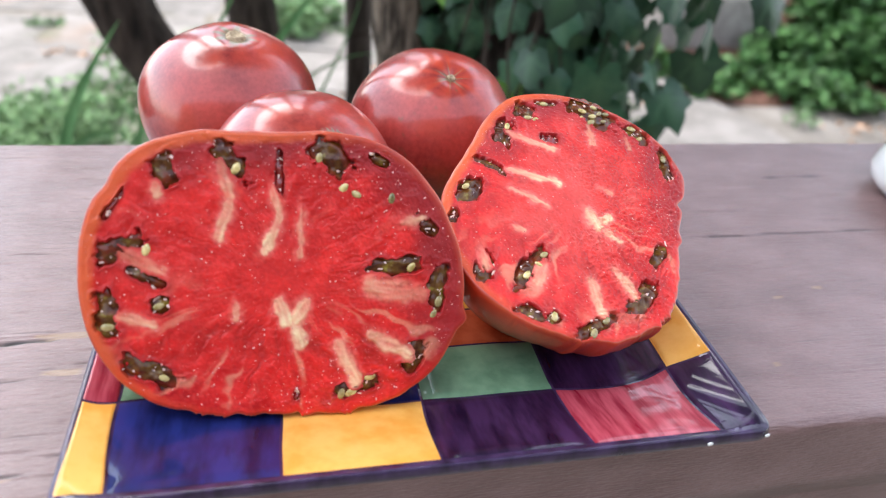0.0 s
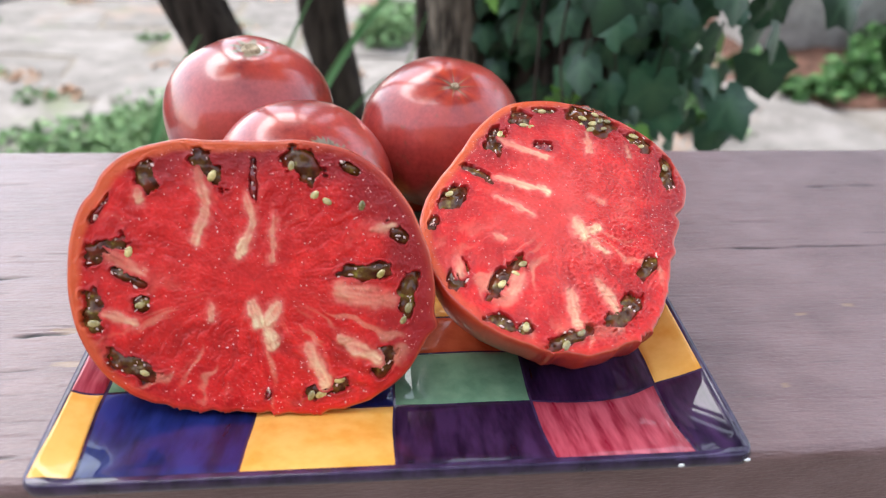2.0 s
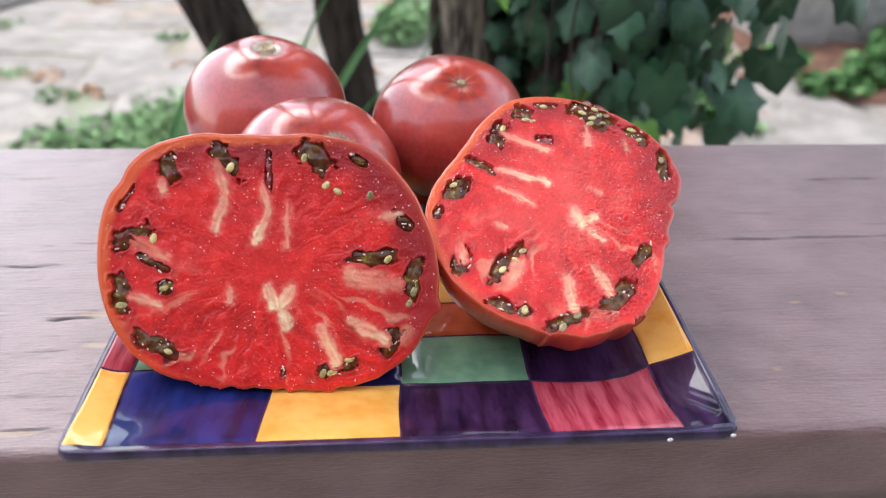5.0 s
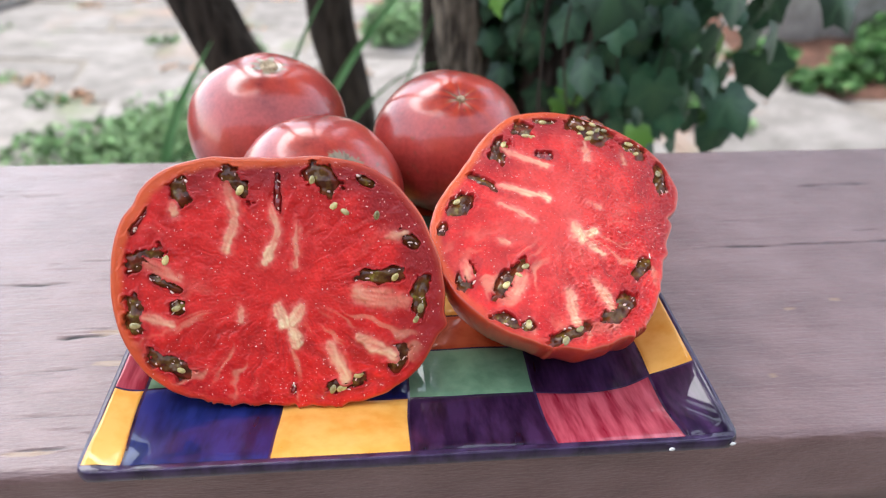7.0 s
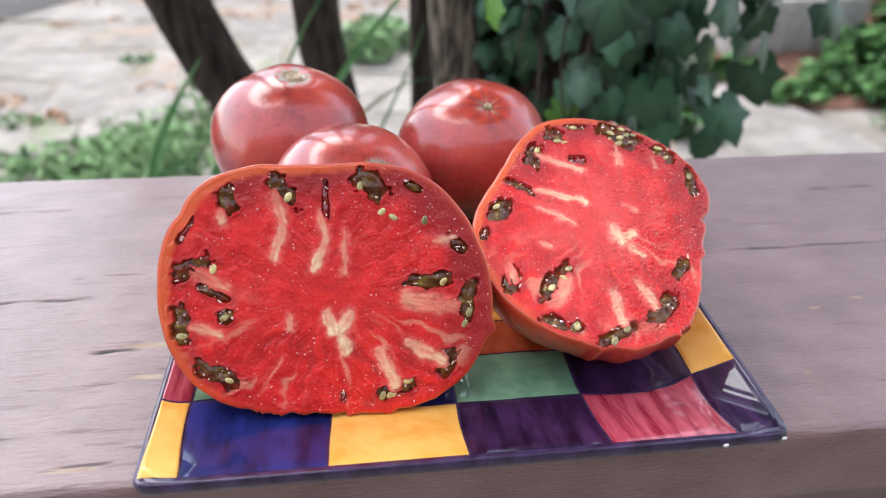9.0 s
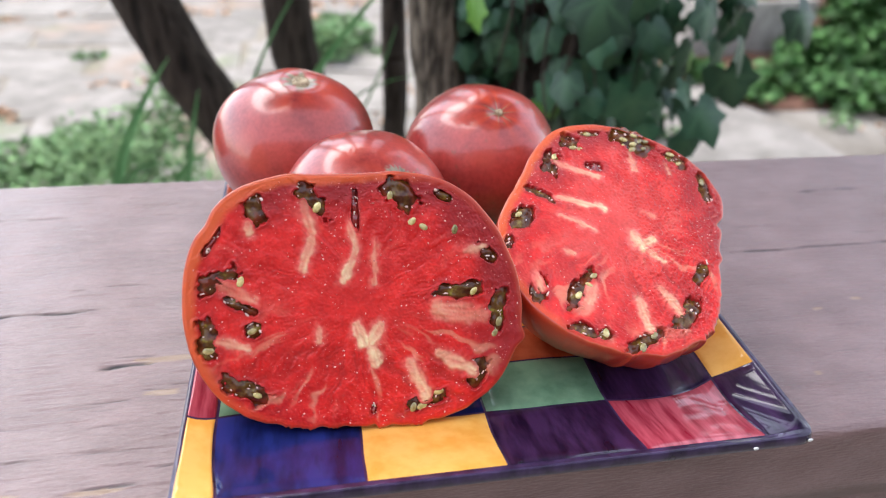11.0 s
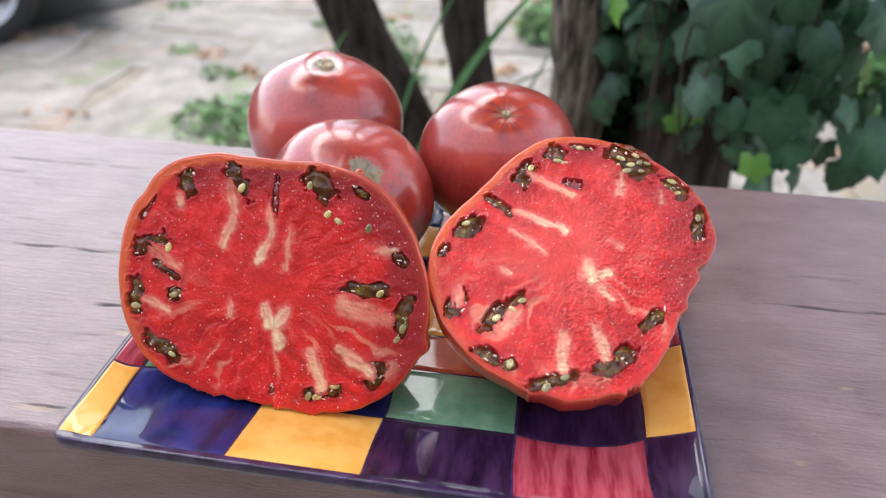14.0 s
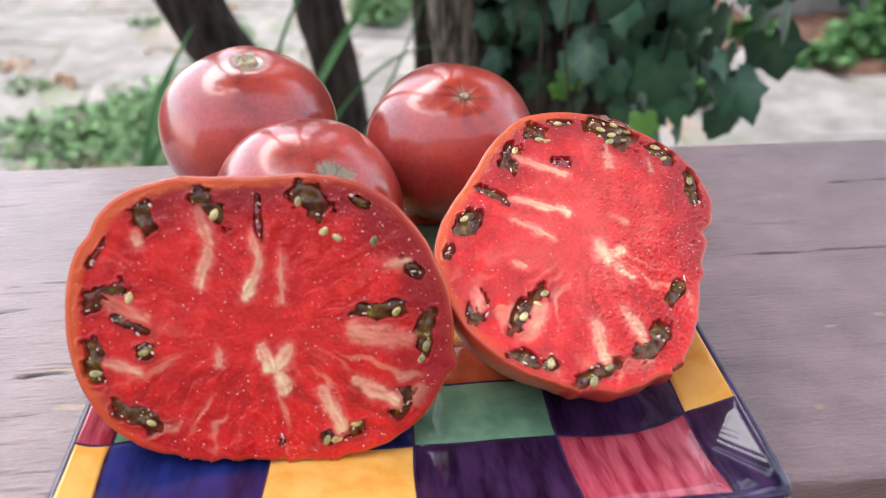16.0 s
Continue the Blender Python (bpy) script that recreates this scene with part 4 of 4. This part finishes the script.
def ivy():
    base = Vector((0.23, 0.60, GROUND))
    thing = empty("ivy", base, "dark green ivy hanging over a tree trunk", "ivy")
    part("host_trunk", tube([(0, 0, -0.02), (-0.01, 0.02, 0.6), (-0.02, 0.03, 1.1), (0.0, 0.04, 1.6), (0.03, 0.05, 2.4)], [0.085, 0.07, 0.06, 0.06, 0.05], seed=7), M_DARKBARK, thing, "dark trunk under the ivy")
    rnd = random.Random(11)
    for k in range(14):
        x = rnd.uniform(-0.11, 0.13)
        y = rnd.uniform(-0.13, 0.0)
        lo = 1.15 + rnd.uniform(-0.14, -0.02)
        pts = [(x + rnd.uniform(-0.02, 0.02), y, lo), (x + rnd.uniform(-0.02, 0.02), y + 0.01, lo + 0.12), (x * 0.8, y + 0.03, lo + 0.3), (x * 0.4, 0.0, lo + 0.65)]
        part("stem", tube(pts, [0.0008, 0.0012, 0.0017, 0.002], sides=6, step=0.02, rough=0.0005, seed=k), M_DARKBARK, thing, "thin woody ivy stem")
    for k in range(285):
        x = rnd.uniform(-0.135, 0.135)
        deep = rnd.random()
        y = -0.155 + 0.20 * deep + 0.6 * x * x
        low = -0.125 if x > -0.02 else -0.10
        z = 1.15 + low + 0.02 - 0.05 * deep + (0.19 * rnd.random() if k < 225 else 0.19 + 0.4 * rnd.random())
        if x < -0.06 and deep < 0.5:
            y += 0.08
        size = rnd.uniform(0.017, 0.030) * (1.1 - 0.2 * deep)
        me = rnd.choice(IVY_LEAVES) if rnd.random() < 0.96 else rnd.choice(FRESH_LEAVES)
        hang_leaf(thing, me, Vector((x, y, z)), size, rnd, yaw=1.2 * x / 0.135 * 0.5)
    leaf_cloud([((0.01, 0.05, 1.08), (0.135, 0.05, 0.13), 1300), ((-0.09, 0.06, 1.10), (0.06, 0.05, 0.20), 1300), ((0.0, 0.02, 1.35), (0.16, 0.10, 0.25), 800), ((0.10, 0.13, 1.14), (0.075, 0.06, 0.2), 1300)], 0.015, M_IVYSHADE, "inner_leaves", thing, "inner ivy leaves coloured dark to stand in for shade", 12, 0.8)
    for k in range(80):
        hang_leaf(thing, rnd.choice(IVY_LEAVES), Vector((rnd.uniform(0.03, 0.145), rnd.uniform(-0.06, 0.12), 1.02 + 0.32 * rnd.random())), rnd.uniform(0.018, 0.030), rnd, 0.4)
    for p, size in (((-0.05, -0.20, 1.225), 0.046), ((0.185, -0.13, 1.19), 0.036), ((0.01, -0.165, 1.12), 0.042), ((0.09, -0.15, 1.10), 0.04), ((0.125, -0.13, 1.13), 0.045)):
        hang_leaf(thing, IVY_LEAVES[1], Vector(p), size, rnd)


ivy()


# ---- strap leaves beside the trunks ----
def blade(points, width, name, parent, origin, material=M_BLADE):
    pts = [Vector(p) - origin for p in points]
    n = 26

    def bez(t):
        a = [p.copy() for p in pts]
        while len(a) > 1:
            a = [a[i].lerp(a[i + 1], t) for i in range(len(a) - 1)]
        return a[0]

    def at(i, j):
        t = j / n
        c, d = bez(t), (bez(min(1, t + 0.02)) - bez(max(0, t - 0.02))).normalized()
        s = d.cross(Vector((0.1, 1, 0.1))).normalized()
        w = width * (0.5 + 0.5 * min(1, t * 4)) * (1 - t ** 3) + 0.0004
        f = (i - 2) / 2
        return c + s * w * f + Vector((0, -0.35 * w * abs(f), 0.0))

    bm, _ = grid(5, n + 1, at)
    part(name, bm, material, parent)


def strap_plant(origin, blades, label):
    o = Vector(origin)
    thing = empty("daylily", o, label, "plant", "strap-leaved plants behind the railing")
    for pts, w in blades:
        blade([o] + list(pts), w, "leaf", thing, o)


strap_plant((-0.32, 0.86, GROUND), [([(-0.27, 0.86, -0.52), (-0.14, 0.85, -0.22), (-0.03, 0.85, -0.10), (0.07, 0.85, 0.0)], 0.0075),
                                    ([(-0.24, 0.88, -0.52), (-0.11, 0.88, -0.25), (0.0, 0.88, -0.17), (0.09, 0.88, -0.17)], 0.003),
                                    ([(-0.27, 0.9, -0.6), (-0.21, 0.9, -0.25), (-0.15, 0.9, -0.14), (-0.06, 0.9, -0.02)], 0.004),
                                    ([(-0.22, 0.92, -0.6), (0.0, 0.92, -0.3), (0.04, 0.92, -0.2), (0.07, 0.92, -0.1)], 0.003)],
            "long green strap leaves rising between the trunks")
strap_plant((-0.46, 0.92, GROUND), [([(-0.45, 0.91, -0.62), (-0.42, 0.90, -0.36), (-0.36, 0.90, -0.26), (-0.27, 0.90, -0.14)], 0.011),
                                    ([(-0.44, 0.92, -0.62), (-0.43, 0.90, -0.36), (-0.37, 0.90, -0.28), (-0.27, 0.88, -0.31)], 0.008),
                                    ([(-0.33, 0.92, -0.7), (-0.29, 0.90, -0.40), (-0.265, 0.90, -0.29), (-0.235, 0.90, -0.19)], 0.008),
                                    ([(-0.40, 0.94, -0.7), (-0.36, 0.93, -0.45), (-0.32, 0.93, -0.33), (-0.22, 0.93, -0.30)], 0.006),
                                    ([(-0.48, 0.95, -0.7), (-0.47, 0.94, -0.45), (-0.50, 0.93, -0.36), (-0.56, 0.93, -0.34)], 0.008)],
            "arching clump of broad green strap leaves")


# ---- low planting and the far side of the yard ----
def shrub(name, at, label, category, spots, size, material, seed, group="", narrow=0.55):
    thing = empty(name, at, label, category, group)
    o = Vector(at)
    rnd = random.Random(seed)
    for k in range(5):
        a = rnd.uniform(0, 6.3)
        c = Vector(spots[k % len(spots)][0]) - o
        part("stem", tube([(0, 0, -0.01), c * 0.5 + Vector((0.03 * math.cos(a), 0.03 * math.sin(a), 0)), c + Vector((0, 0, 0.03))], [0.008, 0.006, 0.003], sides=6, step=0.05, rough=0.001), M_DARKBARK, thing)
    leaf_cloud([(Vector(c) - o, s, n) for c, s, n in spots], size, material, "foliage", thing, "", seed, narrow)
    return thing


G0 = GROUND
shrub("shrub", (-0.75, 2.2, G0), "low spreading shrub with small green leaves", "shrub",
      [((-0.75, 2.2, G0 + 0.22), (0.28, 0.25, 0.2), 900), ((-0.6, 2.0, G0 + 0.15), (0.25, 0.2, 0.15), 600), ((-0.55, 2.35, G0 + 0.38), (0.16, 0.16, 0.2), 500)], 0.022, M_COVER, 31, narrow=0.4)
for k, (x, y, w) in enumerate(((-1.2, 2.5, 0.38), (-0.95, 2.65, 0.3))):
    cover = leaf_cloud([((0, 0, 0.05), (w, 0.28, 0.07), 1100)], 0.024, M_COVER, "ground_cover", None, "", 40 + k, 0.6)
    cover.location = (x, y, G0)
    tagged(cover, "low mat of pale green leafy ground cover", "ground cover", kind="stuff")
shrub("shrub", (0.03, 3.89, G0), "leafy green shrub seen between the trunks", "shrub",
      [((0.03, 3.89, G0 + 0.13), (0.17, 0.22, 0.14), 420), ((0.17, 4.140000000000001, G0 + 0.10), (0.16, 0.2, 0.10), 260)], 0.034, M_COVER, 33, narrow=0.6)
cover = leaf_cloud([((0, 0, 0.03), (0.9, 0.5, 0.06), 1500)], 0.04, M_HEDGE, "ground_cover", None, "", 47, 0.5)
cover.location = (0.95, 0.62, G0)
tagged(cover, "grassy green ground cover below the railing", "ground cover", kind="stuff")

bm, _ = grid(40, 40, lambda i, j: (1.75 + 3.2 * i / 39, 2.95 + 2.6 * j / 39, G0 + 0.012 + 0.03 * noise.noise(Vector((i * 0.4, j * 0.4, 3))) + (0.02 if 0 < i < 39 and 0 < j < 39 else -0.05)))
tagged(link("mulch_bed", bm, M_MULCH), "reddish-brown bark mulch planting bed", "mulch", kind="structure")


def planter():
    thing = empty("stone_trough", (2.75, 4.1, G0), "weathered grey concrete trough in the planting bed", "planter")
    x0, x1, y0, y1, h, w = -0.50, 0.42, -0.22, 0.25, 0.36, 0.06
    for b in ((x0, x1, y0, y0 + w), (x0, x1, y1 - w, y1), (x0, x0 + w, y0 + w, y1 - w), (x1 - w, x1, y0 + w, y1 - w)):
        part("side", box(*b, -0.01, h, 0.012), M_CONCRETE, thing, smooth=False)
    part("soil", box(x0 + w, x1 - w, y0 + w, y1 - w, 0.0, h - 0.06), M_MULCH, thing, "dark potting soil", smooth=False)
    thing.rotation_euler = (0, 0, radians(6))
    leaf_cloud([((0, 0, h + 0.08), (0.35, 0.15, 0.14), 500)], 0.03, M_SUNNY, "planting", thing, "leafy green planting", 51)


planter()
for k, (x, y, h, n, m) in enumerate(((3.05, 3.55, 0.14, 900, M_HEDGE), (3.5, 3.4, 0.2, 1000, M_HEDGE), (3.55, 3.9, 0.3, 900, M_HEDGE), (2.9, 3.1, 0.08, 400, M_HEDGE), (3.0, 4.9, 0.5, 900, M_SUNNY), (4.1, 4.8, 0.7, 1100, M_SUNNY))):
    shrub("shrub", (x, y, G0), "leafy green shrub coloured as if sunlit" if m is M_SUNNY else "dark green ivy-like low shrub on mulch", "shrub",
          [((x, y, G0 + h), (0.32, 0.28, h), n), ((x + 0.2, y - 0.1, G0 + h * 0.7), (0.2, 0.2, h * 0.7), n // 2)], 0.04, m, 60 + k, "shrubs in the planting bed", 0.75)

far = empty("tree", (3.75, 4.05, G0), "reddish-brown tree trunk clothed in ivy", "tree")
part("trunk", tube([(0, 0, -0.02), (0.02, 0, 0.5), (0.0, 0.02, 1.4), (0.05, 0, 3.2)], [0.12, 0.1, 0.09, 0.07], step=0.06, rough=0.01, seed=9), M_MULCH, far)
leaf_cloud([((0, 0, 0.5), (0.22, 0.22, 0.5), 900), ((0.05, 0, 1.4), (0.25, 0.25, 0.7), 700), ((0, 0, 3.4), (1.2, 1.2, 0.6), 900)], 0.05, M_HEDGE, "crown", far, "", 71, 0.75)


# Added out of view: masks low sky in the plate's and board's reflections.
leaf_screen = leaf_cloud([((x, 10.0 + 0.8 * math.sin(x * 1.7), 1.6 + 0.8 * math.sin(x)), (1.3, 0.9, 3.0), 420) for x in np.linspace(-2.0, 14.0, 14)], 0.22, M_HEDGE, "sky_screen", None, "", 91, 0.7)
tagged(leaf_screen, "unseen belt of leaves added to block the low sky", "trees", kind="stuff")


# ---- dark ground sheet and car at the yard's edge ----
# Dark sheet laid on the ground in place of the car's shade.
EDGE, ALONG = Vector((-3.08, 3.20)), Vector((0.44, 0.90))
bm, _ = grid(9, 24, lambda i, j: (EDGE.x + ALONG.x * (j - 4) * 0.4 - 0.45 * i + (0.04 * noise.noise(Vector((j * 0.7, 3, 0))) if i == 0 else 0), EDGE.y + ALONG.y * (j - 4) * 0.4 + 0.2 * i, GROUND + 0.056))
tagged(link("shade_sheet", bm, M_CARSHADE), "dark ground sheet standing in for shade beside the car", "road", kind="structure")

def car():
    thing = empty("car", (-3.02, 3.20, G0 + 0.04), "dark parked car with silver alloy wheels", "car")
    thing.rotation_euler = (0, 0, math.atan2(0.65, 0.76))
    prof = [(-x, z) for x, z in ((-0.75, 0.22), (-0.78, 0.55), (-0.70, 0.80), (-0.1, 0.92), (0.35, 1.38), (2.0, 1.42), (2.75, 0.98), (3.35, 0.90), (3.42, 0.5), (3.38, 0.22))]
    ys = [0.0, 0.03, 0.08, 1.60, 1.65, 1.68]
    inset = [0.10, 0.03, 0.0, 0.0, 0.03, 0.10]
    bm = bmesh.new()
    rings = []
    for y, s in zip(ys, inset):
        rings.append([bm.verts.new((-1.32 + (x + 1.32) * (1 - s * 0.4), y + (0.16 if z > 1.2 else 0) * (1 if y < 0.8 else -1), 0.22 + (z - 0.22) * (1 - s * 0.6))) for x, z in prof])
    for a, b in zip(rings, rings[1:]):
        for i in range(len(prof)):
            k = (i + 1) % len(prof)
            bm.faces.new((a[i], a[k], b[k], b[i]))
    bm.faces.new(rings[0])
    bm.faces.new(rings[-1])
    bmesh.ops.recalc_face_normals(bm, faces=bm.faces)
    part("body", bm, M_CARPAINT, thing)
    for x in (0.0, -2.62):
        for y, s in ((-0.03, 1), (1.71, -1)):
            tyre_profile = [(0.215, 0.0), (0.23, -0.012), (0.29, -0.014), (0.312, 0.004), (0.32, 0.03), (0.32, 0.17), (0.31, 0.195), (0.215, 0.2)]
            bm, _ = grid(56, len(tyre_profile), lambda i, j: (x + tyre_profile[j][0] * math.cos(2 * math.pi * i / 56), y + s * tyre_profile[j][1], 0.32 + tyre_profile[j][0] * math.sin(2 * math.pi * i / 56)), wrap=True)
            bmesh.ops.recalc_face_normals(bm, faces=bm.faces)
            wheel = part("wheel", bm, M_TYRE, thing, "black rubber tyre")
            rim = [(0.216, -0.006), (0.205, 0.006), (0.19, 0.02), (0.175, 0.012), (0.06, 0.004), (0.03, -0.004), (0.001, -0.004)]

            def at(i, j):
                t = 2 * math.pi * i / 70
                deep = 0.04 if j in (3, 4) and math.cos(5 * t) < 0.1 else 0.0
                return (x + rim[j][0] * math.cos(t), y + s * (rim[j][1] + deep), 0.32 + rim[j][0] * math.sin(t))

            bm, _ = grid(70, len(rim), at, wrap=True)
            bmesh.ops.recalc_face_normals(bm, faces=bm.faces)
            part("rim", bm, M_ALLOY, wheel, "silver alloy rim")


car()


# ---- paving and fallen leaves ----
def paving():
    rnd = random.Random(3)
    bm, _ = grid(12, 12, lambda i, j: (-6.5 + 8.2 * i / 11, 1.75 + 8 * j / 11, G0 + 0.037))
    bed = tagged(link("pavement", bm, M_JOINT), "sandy joints between pale flagstones", "pavement", kind="structure")
    shapes = []
    for s in range(6):
        b = box(-0.5, 0.5, -0.5, 0.5, -0.03, 0.03)
        bmesh.ops.subdivide_edges(b, edges=b.edges[:], cuts=1)
        for v in b.verts:
            v.co += Vector((noise.noise(v.co * 3 + Vector((s, 0, 0))) * 0.13, noise.noise(v.co * 3 + Vector((0, s, 5))) * 0.13, 0.003 * noise.noise(v.co * 5)))
            if v.co.z > 0.02:
                v.co.x, v.co.y = v.co.x * 0.98, v.co.y * 0.98
        me = bpy.data.meshes.new("flagstone")
        b.to_mesh(me)
        b.free()
        me.materials.append(M_PAVER)
        shapes.append(me)
    y = 1.75
    while y < 7.4:
        d = rnd.uniform(0.45, 0.75)
        x = -5.2 + rnd.uniform(0, 0.3)
        while x < 1.65:
            w = rnd.uniform(0.5, 1.1)
            ob = new("flagstone", rnd.choice(shapes))
            ob.parent = bed
            ob.matrix_local = pose(x + w / 2, y + d / 2, G0 + 0.014 + rnd.uniform(-0.004, 0.004), rnd.uniform(-0.6, 0.6), rnd.uniform(-0.6, 0.6), rnd.uniform(-5, 5)) @ Matrix.Diagonal((w * 1.0, d * 1.0, 1, 1))
            x += w
        y += d


paving()
drift = random.Random(29)
drifts = [((drift.uniform(-3.4, 0.9), drift.uniform(2.4, 5.4), G0 + 0.052), (drift.uniform(0.06, 0.22), drift.uniform(0.04, 0.12), 0.006), drift.randint(8, 22)) for _ in range(40)]
drifts += [((drift.uniform(1.2, 3.4), drift.uniform(2.3, 3.6), G0 + 0.05), (0.25, 0.14, 0.01), 12) for _ in range(9)]
litter = leaf_cloud(drifts, 0.024, M_LITTER, "fallen_leaves", None, "", 81, 0.6)
tagged(litter, "scattered dry tan and orange fallen leaves", "leaves", kind="stuff")
weeds = leaf_cloud([((x, y, G0 + 0.05), (0.12, 0.09, 0.03), 50) for x, y in ((-1.9, 3.3), (-1.3, 3.9), (-2.3, 4.1), (-0.7, 3.4), (0.3, 3.9), (-1.6, 3.0), (2.6, 2.75), (1.6, 2.6))], 0.025, M_COVER, "weeds", None, "", 83, 0.5)
tagged(weeds, "small green weeds in the paving joints", "weeds", kind="stuff")
under = leaf_cloud([((1.52, 3.15, G0 + 0.16), (0.16, 0.2, 0.16), 150), ((1.45, 2.75, G0 + 0.12), (0.14, 0.16, 0.12), 110), ((2.25, 3.1, G0 + 0.07), (0.22, 0.12, 0.06), 90), ((2.65, 3.3, G0 + 0.09), (0.25, 0.2, 0.09), 120), ((2.1, 3.45, G0 + 0.08), (0.2, 0.15, 0.07), 80)], 0.055, M_HEDGE, "ground_cover", None, "", 87, 0.7)
tagged(under, "low dark green ground cover along the path", "ground cover", kind="stuff")
